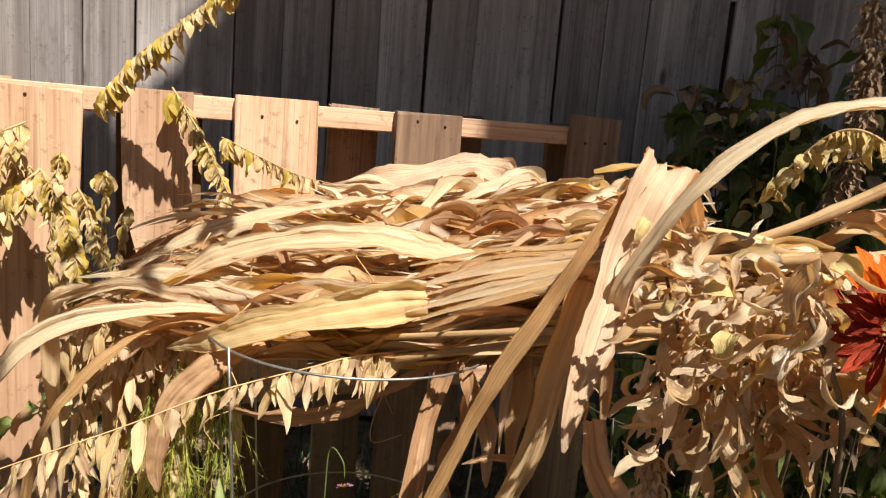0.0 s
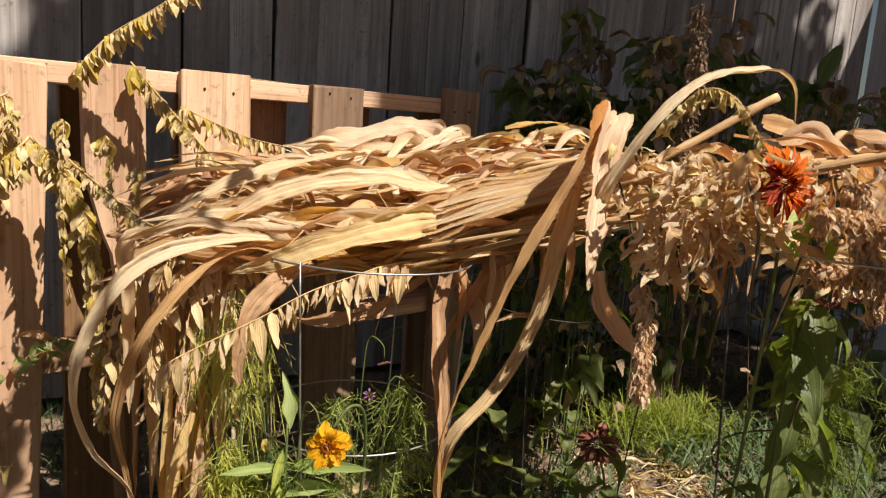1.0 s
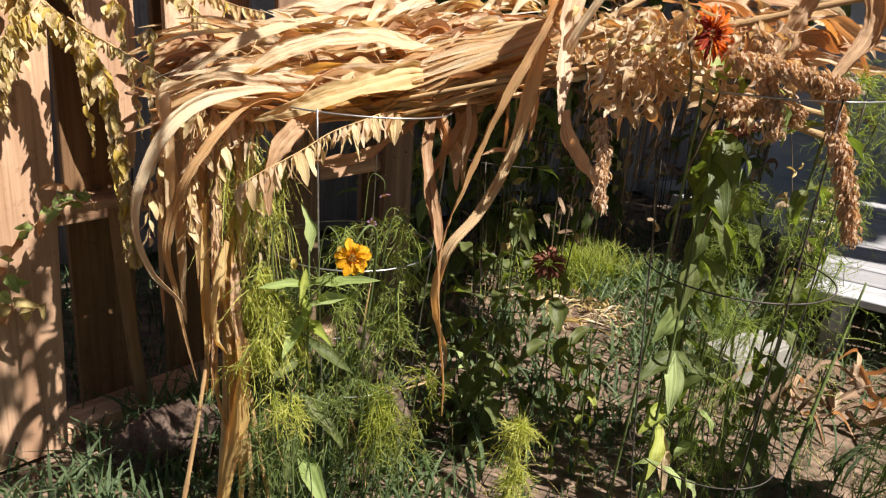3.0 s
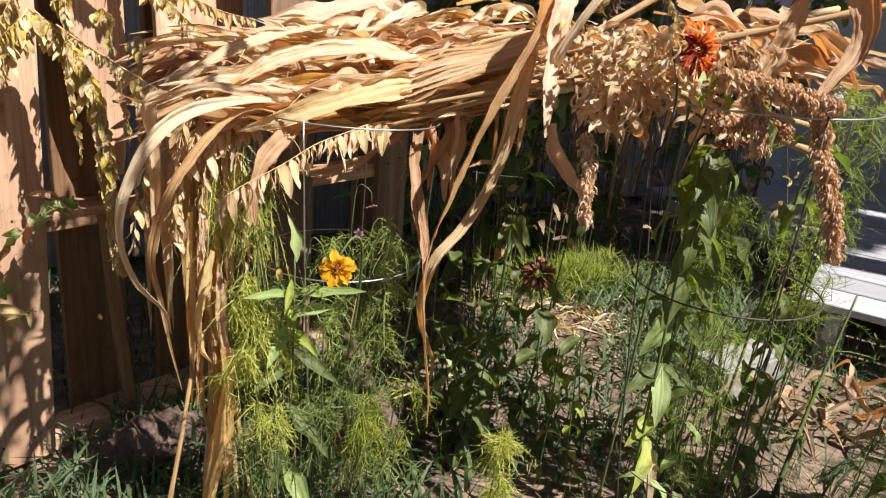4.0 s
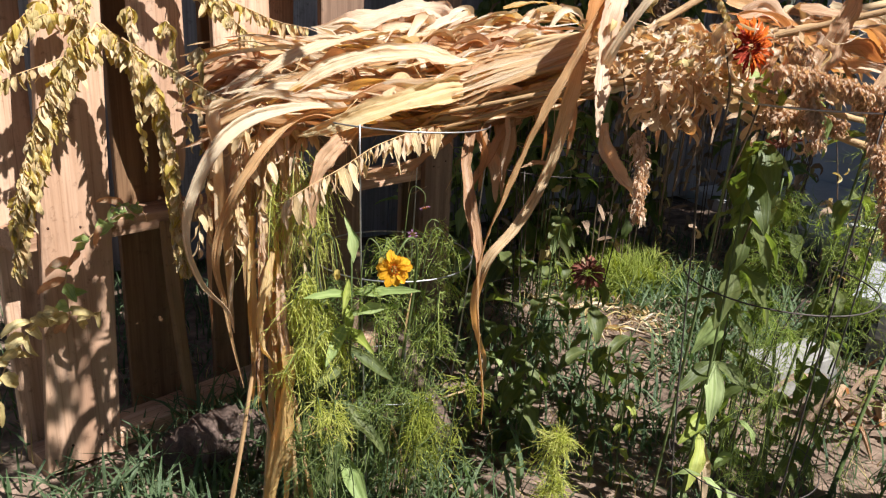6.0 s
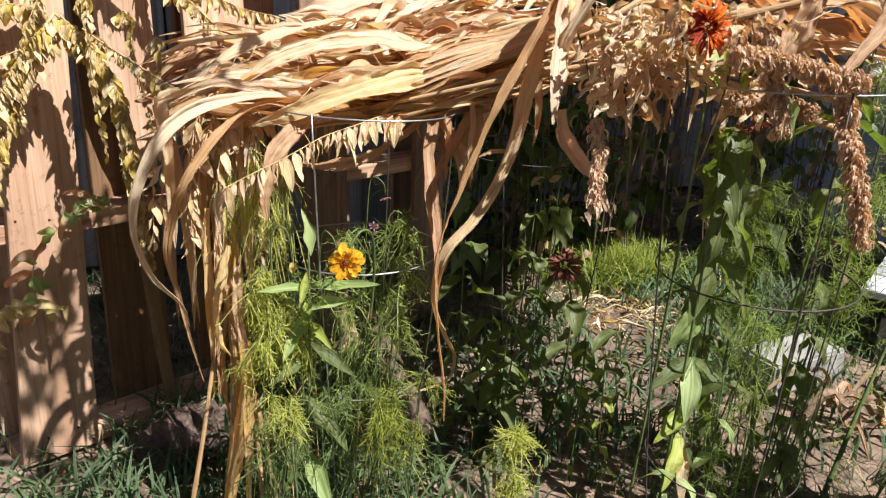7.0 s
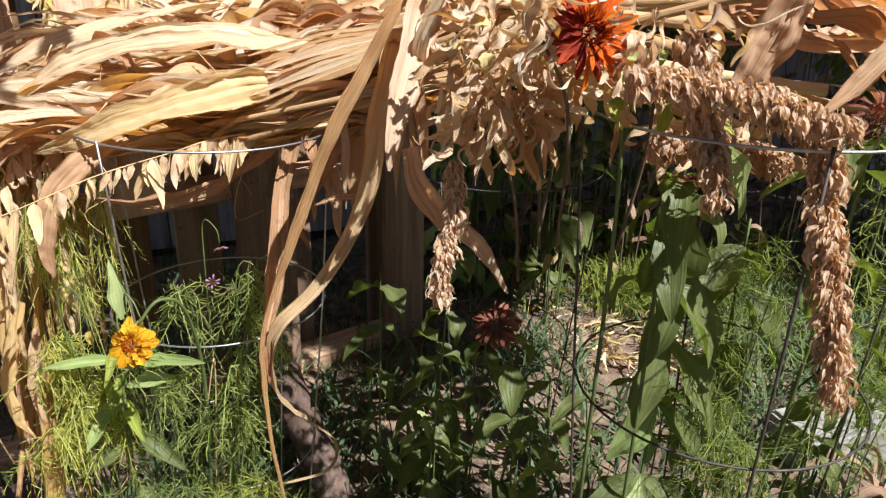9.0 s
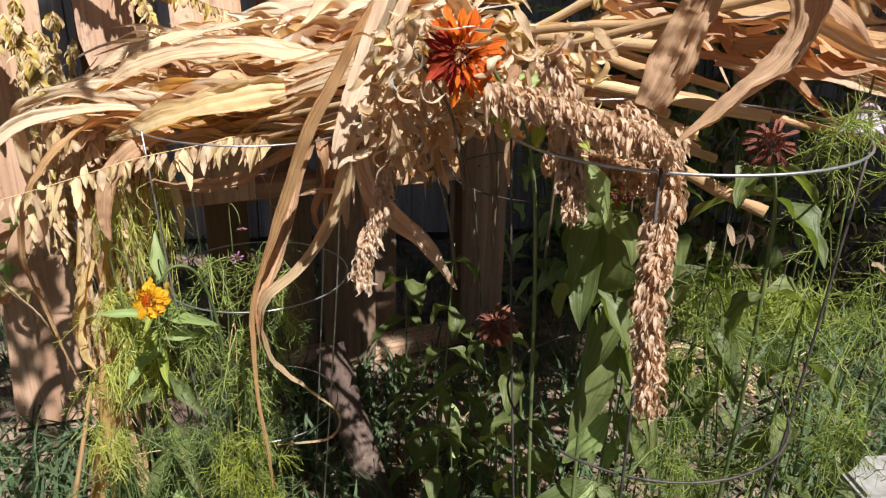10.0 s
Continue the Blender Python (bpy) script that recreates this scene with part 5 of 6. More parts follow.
for k, (x, y, h, pairs, leaves) in enumerate((
    (0.29, 1.10, 0.32, 4, BROAD), (0.28, 1.08, 0.18, 3, BROAD_PALE), (0.41, 0.79, 0.3, 4, BROAD_YELLOW + BROAD), (0.36, 0.82, 0.34, 3, BROAD_YELLOW),
    (0.48, 0.66, 0.5, 5, BROAD + BROAD_PALE), (0.53, 0.74, 0.45, 5, BROAD_YELLOW + BROAD), (0.26, 1.0, 0.3, 4, BROAD), (0.62, 0.74, 0.42, 4, BROAD),
    (0.44, 0.93, 0.3, 4, BROAD), (0.56, 0.95, 0.26, 3, BROAD), (0.22, 0.92, 0.6, 6, BROAD), (0.32, 1.0, 0.34, 4, BROAD), (0.72, 0.86, 0.36, 4, BROAD), (0.50, 0.56, 0.34, 4, BROAD_PALE + BROAD),
    (0.42, 0.50, 0.2, 3, BROAD_PALE), (0.58, 0.68, 0.7, 0, BROAD), (0.66, 0.58, 0.5, 5, BROAD), (0.78, 0.70, 0.45, 4, BROAD), (0.16, 1.02, 0.5, 5, BROAD), (0.52, 1.1, 0.2, 2, BROAD),
    (0.70, 0.64, 0.62, 6, BROAD), (0.64, 0.74, 0.5, 5, BROAD),
)):
    dx, dy = U(-0.03, 0.03), U(-0.04, 0.02)
    way = ((x, y, -0.02), (x + dx, y + dy, h * 0.5), (x + dx * 1.6, y + dy * 1.5, h))
    if not pairs:  # leaves only near the top
        build_plant("zinnia_plant", way, "tall green zinnia plant with drooping upper leaves", 4, leaves, 0.95, low=0.68, droop=0.7, stem=0.0026)
        continue
    build_plant("zinnia_plant", way, rng.choice(("leafy green zinnia plant in the shade of the corn", "green zinnia plant with drooping leaves")), pairs + 1, leaves, U(0.6, 0.85), low=0.15, stem=0.002)

# tall bushy zinnias past the end of the corn bed, unseen, added to shade the soil
for x, y, h in ((0.98, 0.40, 1.0), (1.04, 0.28, 0.9), (0.95, 0.26, 0.9)):
    build_plant("zinnia_plant", ((x, y, -0.02), (x + 0.02, y, h * 0.5), (x + U(-0.03, 0.03), y - 0.02, h)), "unseen bushy green zinnia plant added to shade the soil", 11, BROAD, 1.25, low=0.2, droop=0.2)

# a leggy zinnia with a few large leaves, some of them yellowing
p = build_plant("zinnia_plant", ((0.50, 0.68, -0.02), (0.475, 0.635, 0.25), (0.482, 0.638, 0.46), (0.485, 0.635, 0.66)), "leggy zinnia plant with large olive and yellowing leaves", 0, BROAD, stem=0.0026)
for k, (a, b, w, mat) in enumerate((
    ((0.485, 0.638, 0.463), (0.428, 0.625, 0.39), 0.046, GREEN_PALE), ((0.485, 0.638, 0.463), (0.55, 0.60, 0.40), 0.042, GREEN), ((0.469, 0.625, 0.361), (0.438, 0.57, 0.275), 0.042, GREEN_PALE),
    ((0.469, 0.625, 0.361), (0.385, 0.60, 0.335), 0.036, GREEN), ((0.469, 0.625, 0.361), (0.535, 0.58, 0.32), 0.036, GREEN), ((0.475, 0.635, 0.25), (0.41, 0.60, 0.22), 0.034, GREEN_YELLOW),
    ((0.476, 0.635, 0.2), (0.45, 0.56, 0.11), 0.036, DRY_BROWN), ((0.476, 0.635, 0.2), (0.42, 0.57, 0.14), 0.036, GREEN_YELLOW), ((0.483, 0.638, 0.56), (0.43, 0.58, 0.47), 0.05, GREEN), ((0.483, 0.638, 0.56), (0.53, 0.57, 0.47), 0.05, GREEN),
    ((0.485, 0.635, 0.65), (0.44, 0.59, 0.55), 0.052, GREEN), ((0.485, 0.635, 0.65), (0.52, 0.58, 0.56), 0.048, GREEN),
)):
    d = Vector(b) - Vector(a)
    v, f, u = blade(d.length * 1.15, w, 0.35, 0.35, 0.3, 80 + k, 13, 7, 0.4, 0.08)
    under("leaf", mesh_of("leaf", v, f, mat, u), p, aim(a, d, (U(-0.3, 0.3), -0.6, 0.8)))

# a large faded mauve bloom nodding beside the wire ring
p = build_plant("cosmos_plant", ((0.76, 0.70, -0.02), (0.74, 0.66, 0.4), (0.70, 0.60, 0.80), (0.694, 0.585, 0.905), (0.69, 0.578, 0.895)), "tall stem with a nodding faded mauve bloom", 0, BROAD, group="cosmos plants", stem=0.0018)
build_bloom(p, (0.69, 0.576, 0.888), (-0.1, -0.3, -1), ((10, 1.5, 1.0), (9, 1.35, 1.2)), MAUVE_P, DRY_BROWN, 0.009, "faded mauve bloom with hanging petals")

# a small drooping purple flower on a bent stem
p = build_plant("cosmos_plant", ((-0.10, 0.87, -0.02), (-0.085, 0.84, 0.4), (-0.08, 0.825, 0.6), (-0.075, 0.815, 0.665), (-0.058, 0.80, 0.66), (-0.055, 0.80, 0.64)), "thin cosmos stem with wilted purple flowers", 0, BROAD, group="cosmos plants", stem=0.0012)
build_bloom(p, (-0.055, 0.80, 0.636), (0.2, -0.4, -1), ((8, 0.9, 0.7),), PURPLE_P, PETAL_YELLOW, 0.005, "wilted purple flower")
build_bloom(p, (-0.07, 0.815, 0.58), (0.1, -0.5, 0.6), ((8, 0.9, 0.5),), PURPLE_P, DRY, 0.005, "wilted purple flower")


# ---- feathery plants ----
def thread(a, d, ln, bend, w, heap):
    """A hair-thin leaf from a along d, bent on its way, as a narrow ribbon."""
    c = Vector(d).cross(Vector((U(-1, 1), U(-1, 1), U(-1, 1))))
    c *= w * 0.5 / (c.length + 1e-9)
    k = len(heap.v)
    for s, e in ((0.0, 1.0), (0.4, 1.0), (0.75, 0.8)):
        p = a + d * (ln * s) + bend * (ln * s * s)
        heap.v += [p - c * e, p + c * e]
        heap.u += [(0, s), (1, s)]
    heap.v.append(a + d * ln + bend * ln)
    heap.u.append((0.5, 1))
    heap.f += [(k, k + 1, k + 3, k + 2), (k + 2, k + 3, k + 5, k + 4), (k + 4, k + 5, k + 6)]


def build_feather(ways, label, tufts, reach=0.05, w=0.0009, mat=FEATHER, hang=0.3, stem=0.0022, low=0.12, fine=1.0):
    """Thin stems set with drooping fronds, each a rib with two rows of short thread leaves."""
    pl = thing("feathery_plant", ways[0][0], label, "garden plant", "feathery garden plants")
    heap = Heap()
    for way in ways:
        v, f, u = tube(way, stem, stem * 0.4, 20, 6)
        under("stem", mesh_of("stem", v, f, STEM_GREEN, u), pl)
        pts = spline(way, 60)
        for _ in range(tufts):
            at = Vector(pts[int(59 * U(low, 1.0))])
            d = Vector((U(-1, 1), U(-1, 1), U(-hang - 0.5, 0.9 - hang))).normalized()
            ln = reach * U(0.5, 1.4)
            bend = Vector((U(-0.4, 0.4), U(-0.4, 0.4), -U(0.1, 0.8) - hang * 0.6))
            thread(at, d, ln, bend, w * 1.4, heap)
            for j in range(11):
                s = (j + 1.5) / 12
                p = at + d * (ln * s) + bend * (ln * s * s)
                out = d + bend * (2 * s)
                side = out.cross(Vector((U(-1, 1), U(-1, 1), U(-1, 1)))).normalized() * (1 if j % 2 else -1)
                thread(p, (out * 0.5 + side * U(0.5, 1.1)).normalized(), U(0.008, 0.019) * fine * (1.2 - 0.5 * s), Vector((U(-0.6, 0.6), U(-0.6, 0.6), U(-0.5, 0.7))), w, heap)
    under("threads", heap.mesh("threads", mat), pl, kind="stuff")


FE = "green feathery-leaved plant with hair-thin foliage"


def clump(n, xs, ys, hs, lean=0.03, tip=0.05):
    """Ways of n stems that rise from a patch and nod at the tip."""
    ways = []
    for _ in range(n):
        x, y, h = U(*xs), U(*ys), U(*hs)
        a, b = U(-lean, lean), U(-tip, tip)
        ways.append(((x - a, y + 0.02, -0.02), (x, y, h * 0.5), (x + a, y - 0.02, h), (x + a + b, y - 0.035, h - 0.03)))
    return ways


build_feather(clump(10, (-0.275, -0.18), (0.78, 0.88), (0.40, 0.57), 0.04, 0.05), "yellow-green feathery-leaved plant with hair-thin foliage", 26, 0.045, 0.0011, FEATHER, 0.8, 0.0018, 0.55, 1.1)
build_feather(clump(9, (-0.13, -0.03), (0.75, 0.86), (0.42, 0.62), 0.05, 0.06), FE, 30, 0.045, 0.001, FEATHER_MID, 0.6, 0.0018, 0.3, 1.25)
build_feather(clump(8, (-0.27, -0.02), (0.72, 0.84), (0.14, 0.34), 0.06, 0.06), FE, 20, 0.05, 0.001, FEATHER_GREEN, 0.3, 0.0014, 0.2, 1.5)
build_feather(clump(5, (-0.11, -0.02), (0.70, 0.78), (0.24, 0.40), 0.04, 0.04), "yellow-green feathery-leaved plant in the sun", 26, 0.042, 0.0011, FEATHER, 0.5, 0.0015, 0.4, 1.2)
build_feather(clump(3, (-0.265, -0.225), (0.68, 0.72), (0.32, 0.37), 0.015, 0.03), "small bright yellow-green feathery plant with a curled top", 18, 0.036, 0.0012, FEATHER, 0.6, low=0.6)
build_feather(clump(8, (-0.27, -0.03), (0.86, 0.98), (0.3, 0.5), 0.06), FE, 22, 0.055, 0.001, FEATHER_GREEN, 0.4, 0.0015, fine=1.4)
# olive strands that hang down from under the corn bed
hung = []
for k in range(8):
    x, y, z = U(-0.31, -0.2), U(0.84, 0.94), U(0.68, 0.75)
    hung.append(((x, y, z), (x + U(-0.015, 0.015), y - 0.01, z - 0.07), (x + U(-0.03, 0.03), y - 0.02, z - U(0.12, 0.18))))
build_feather(hung, "olive thread-leaved strands hanging under the corn bed", 22, 0.05, 0.0009, FEATHER, 1.4, 0.001, 0.0)
# wiry bare stems among them
for k in range(12):
    x, y, z = U(-0.30, -0.02), U(0.68, 0.82), U(0.2, 0.5)
    way = ((x + U(-0.02, 0.02), y, -0.02), (x, y, z * 0.5), (x + U(-0.05, 0.05), y - 0.02, z), (x + U(-0.08, 0.08), y - 0.03, z - U(0.0, 0.06)))
    p = build_plant("wiry_stem", way, "thin dry yellowish stem among the feathery plants", 0, BROAD_PALE, group="wiry stems", stem=0.0012, mat=STRAW if k % 2 else STEM_GREEN)
build_feather((((0.06, 0.53, -0.02), (0.075, 0.525, 0.2), (0.084, 0.52, 0.325), (0.09, 0.515, 0.332)), ((0.08, 0.54, -0.02), (0.085, 0.525, 0.15), (0.09, 0.52, 0.27))), "small bright green feathery plant with a nodding top", 90, 0.036, 0.0012, FEATHER, 0.4, low=0.4)
build_feather(clump(9, (0.52, 0.74), (0.52, 0.80), (0.35, 0.72), 0.06), FE, 36, 0.055, mat=FEATHER_MID, hang=0.5, stem=0.0013, fine=1.9)
# this clump stands out of view, added for the shade it throws
build_feather(clump(14, (0.75, 1.0), (0.25, 0.45), (0.5, 0.9)), "unseen tall feathery plant added to shade the soil", 64, 0.055, mat=FEATHER_GREEN, hang=0.4, stem=0.0015, fine=1.7)
build_feather((((0.72, 0.62, 0.3), (0.74, 0.58, 0.6), (0.75, 0.54, 0.8), (0.70, 0.5, 0.87)), ((0.76, 0.62, 0.3), (0.80, 0.6, 0.6), (0.83, 0.56, 0.8)), ((0.66, 0.6, 0.3), (0.66, 0.56, 0.6), (0.655, 0.53, 0.85), (0.64, 0.5, 0.88))), FE, 80, 0.05, mat=FEATHER_MID, fine=1.4)
build_feather((((0.85, 0.62, -0.02), (0.95, 0.66, 0.2), (1.06, 0.70, 0.42)), ((0.66, 0.62, -0.02), (0.64, 0.63, 0.2), (0.61, 0.63, 0.42))), "thick pale green leaning stems with feathery leaves", 26, 0.07, 0.0011, FEATHER_MID, 0.3, 0.0065)

# ---- vine on the pallet ----
def build_vine(way, count, leaves, label):
    vi = thing("vine", way[0], label, "vine", "vines on the pallet")
    v, f, u = tube(way, 0.0014, 0.0008, 20, 5)
    under("stem", mesh_of("stem", v, f, STRAW, u), vi)
    pts = spline(way, 40)
    for k in range(count):
        i = int(39 * (k + 0.5) / count)
        under("leaf", rng.choice(leaves), vi, aim(pts[i], (U(-1, 1), U(-1, -0.1), U(-0.6, 0.5)), (U(-0.4, 0.4), -0.7, 0.6), U(1.0, 1.6)))


build_vine(((-0.66, 1.10, 0.36), (-0.658, 1.100, 0.449), (-0.615, 1.100, 0.513), (-0.574, 1.120, 0.555), (-0.553, 1.140, 0.571), (-0.514, 1.140, 0.564)), 22, VINE_LEAF + TAN_CURL[:2], "green vine with small leaves climbing the pallet board")
build_vine(((-0.80, 1.06, 0.2), (-0.777, 1.080, 0.274), (-0.733, 1.080, 0.339), (-0.710, 1.080, 0.382), (-0.66, 1.09, 0.37), (-0.60, 1.11, 0.36)), 22, OLIVE_CURL, "dry vine with curled leaves on the pallet board")

# ---- wood on the ground ----
def build_log(way, r0, r1, label, bumps, mat=BARK):
    v, f, u = tube(way, r0, r1, 26, 14, bumps, 0, 5)
    v = [Vector(p) + Vector((noise.noise(Vector(p) * 40) * 0.004, noise.noise(Vector(p) * 40 + Vector((9, 0, 0))) * 0.004, 0)) for p in v]
    tagged(new("log", mesh_of("log", v, f, mat, u)), label, "log", "logs by the pallet")


build_log(((-0.012, 1.13, 0.26), (0.012, 1.10, 0.2), (0.055, 1.05, 0.1), (0.105, 1.0, -0.01), (0.15, 0.95, -0.06)), 0.03, 0.038, "weathered grey-brown log leaning on the soil", 0.04, BARK_DARK)
build_log(((-0.49, 1.07, 0.0), (-0.45, 1.09, 0.035), (-0.39, 1.12, 0.04), (-0.33, 1.15, 0.0)), 0.055, 0.065, "rough dark log lying at the foot of the pallet", 0.22, BARK_DARK)

# ---- house corner and deck at the far side ----
def build_house():
    ho = thing("house", (3.3, 2.0, 0), "house with pale grey horizontal siding", "house")
    bm = bmesh.new()
    bmesh.ops.create_cube(bm, size=1, matrix=Matrix.Translation((5.4, 2.35, 1.45)) @ Matrix.Diagonal((4.0, 2.3, 2.9, 1)))
    me = bpy.data.meshes.new("wall")
    bm.to_mesh(me)
    bm.free()
    me.materials.append(SIDING)
    under("wall", me, ho)
    lap = board_mesh("siding_board", 0.155, 0.014, 2.3, SIDING, 4, 0.002, 0.0, 0.0)
    for k in range(16):
        under("siding_board", lap, ho, Matrix.Translation((3.39, 1.2, 0.12 + 0.15 * k)) @ Matrix.Rotation(radians(-90), 4, "X") @ Matrix.Rotation(radians(90), 4, "Z") @ Matrix.Rotation(radians(4), 4, "Z"))


build_house()


def build_bench():
    be = thing("garden_bench", (1.7, 1.1, 0), "low garden bench of bleached grey boards", "bench")
    corner, along, across = Vector((1.47, 1.17, 0)), Vector((0.834, 0.552, 0)), Vector((0.552, -0.834, 0))
    a_along, a_across = math.atan2(along.y, along.x), math.atan2(across.y, across.x)
    me = board_mesh("slat", 0.162, 0.025, 0.9, DECK, 12, 0.003, 0.002)
    for k in range(10):
        at = corner + along * (0.08 + 0.176 * k) + Vector((0, 0, 0.18))
        under("slat", me, be, Matrix.Translation(at) @ Matrix.Rotation(a_across, 4, "Z") @ Matrix.Rotation(radians(90), 4, "Y") @ Matrix.Rotation(radians(90), 4, "Z"))
    for k in (0.1, 0.75):
        at = corner + across * k + Vector((0, 0, 0.122))
        under("bearer", board_mesh("bearer", 0.09, 0.04, 1.76, DECK, 13), be, Matrix.Translation(at) @ Matrix.Rotation(a_along, 4, "Z") @ Matrix.Rotation(radians(90), 4, "Y"))
        for j in (0.06, 1.7):
            q = at + along * j
            under("leg", board_mesh("leg", 0.06, 0.06, 0.12, DECK, 14), be, Matrix.Translation((q.x, q.y, -0.02)))


build_bench()


def build_patio():
    pa = thing("pavement", (2.85, 1.6, 0), "pale concrete paving slabs in front of the house", "paving", kind="structure")
    for k in range(4):
        bm = bmesh.new()
        bmesh.ops.create_cube(bm, size=1, matrix=Matrix.Diagonal((1.06, 0.78, 0.08, 1)))
        bmesh.ops.bevel(bm, geom=bm.edges[:], offset=0.008, segments=2, affect="EDGES")
        me = bpy.data.meshes.new("slab")
        bm.to_mesh(me)
        bm.free()
        me.materials.append(PAVING)
        under("slab", me, pa, Matrix.Translation((2.83, 0.5 + 0.79 * k, 0.02)))


build_patio()


def build_block():
    bm = bmesh.new()
    bmesh.ops.create_cube(bm, size=1, matrix=Matrix.Diagonal((0.27, 0.13, 0.10, 1)))
    bmesh.ops.bevel(bm, geom=bm.edges[:], offset=0.008, segments=2, affect="EDGES")
    me = bpy.data.meshes.new("concrete_block")
    bm.to_mesh(me)
    bm.free()
    me.materials.append(CONCRETE)
    ob = tagged(new("concrete_block", me), "pale concrete block standing in the grass", "block")
    ob.matrix_basis = Matrix.Translation((1.16, 1.07, 0.035)) @ Matrix.Rotation(0.15, 4, "Z")


build_block()


def build_heap():
    he = thing("corn_stalk_heap", (1.2, 0.82, 0), "small heap of dry brown corn leaves on the ground", "dry leaves")
    for k in range(26):
        x, y = 1.22 + U(-0.16, 0.2), 0.80 + U(-0.12, 0.12)
        a, ln = U(0, 6.28), U(0.1, 0.24)
        pts = [(x + ln * j / 4 * math.cos(a + 0.2 * j), y + ln * j / 4 * math.sin(a + 0.2 * j), 0.01 + U(0.0, 0.03) + 0.07 * math.sin(j / 4 * 3.14) * U(0.2, 1)) for j in range(5)]
        v, f, u = strap(pts, U(0.012, 0.03), (U(-0.6, 0.6), U(-0.6, 0.6), 1), U(-2, 2), 0.6, 0.3, 2300 + k, 16, 0.7, 0.05, 3, U(-0.8, 0.8), 7)
        under("leaf", mesh_of("leaf", v, f, rng.choice((DEAD_LEAF, DEAD_LEAF, CORN_PINK)), u), he)


build_heap()


def build_litter():
    li = thing("leaf_litter", (0.93, 1.56, 0), "pale dry leaves strewn on the sunlit soil", "dry leaves")
    for k in range(120):
        x, y = 0.9 + rng.gauss(0, 0.12), 1.55 + rng.gauss(0, 0.13)
        a, ln = U(0, 6.28), U(0.04, 0.14)
        pts = [(x + ln * j / 4 * math.cos(a + 0.2 * j), y + ln * j / 4 * math.sin(a + 0.2 * j), ground_height(x, y) + 0.006 + U(0.0, 0.02) + 0.03 * math.sin(j / 4 * 3.14) * U(0.2, 1)) for j in range(5)]
        v, f, u = strap(pts, U(0.004, 0.012), (U(-0.6, 0.6), U(-0.6, 0.6), 1), U(-2, 2), 0.6, 0.3, 2400 + k, 12, 0.7, 0.05, 3, U(-0.8, 0.8), 5)
        under("leaf", mesh_of("leaf", v, f, rng.choice((CORN_PALE, DRY_TAN, DRY, DEAD_LEAF)), u), li)


build_litter()

# dry grey twigs among the feathery plants
for a, b, c, d in (
    ((0.60, 0.63, 0.36), (0.639, 0.620, 0.452), (0.70, 0.62, 0.51), (0.79, 0.62, 0.63)),
    ((0.66, 0.62, 0.50), (0.725, 0.620, 0.546), (0.791, 0.620, 0.600), (0.86, 0.63, 0.66)),
    ((0.76, 0.66, -0.02), (0.762, 0.640, 0.358), (0.778, 0.640, 0.492), (0.80, 0.64, 0.68)),
    ((0.56, 0.68, -0.02), (0.60, 0.63, 0.36), (0.63, 0.62, 0.40), (0.68, 0.60, 0.42)),
):
    tw = thing("dry_twig", a, "thin grey dry twig among the feathery plants", "twig", "dry twigs")
    v, f, u = tube((a, b, c, d), 0.0024, 0.001, 24, 6, 0.1, 0, 5)
    under("stem", mesh_of("stem", v, f, BARK, u), tw)
    for k in range(3):
        e = spline((a, b, c, d), 20)[9 + 3 * k]
        v, f, u = tube((e, e + np.array((U(-0.02, 0.02), -0.01, 0.02)), e + np.array((U(-0.05, 0.05), U(-0.03, 0.0), U(0.02, 0.06)))), 0.0012, 0.0005, 8, 5)
        under("side_shoot", mesh_of("side_shoot", v, f, BARK, u), tw)

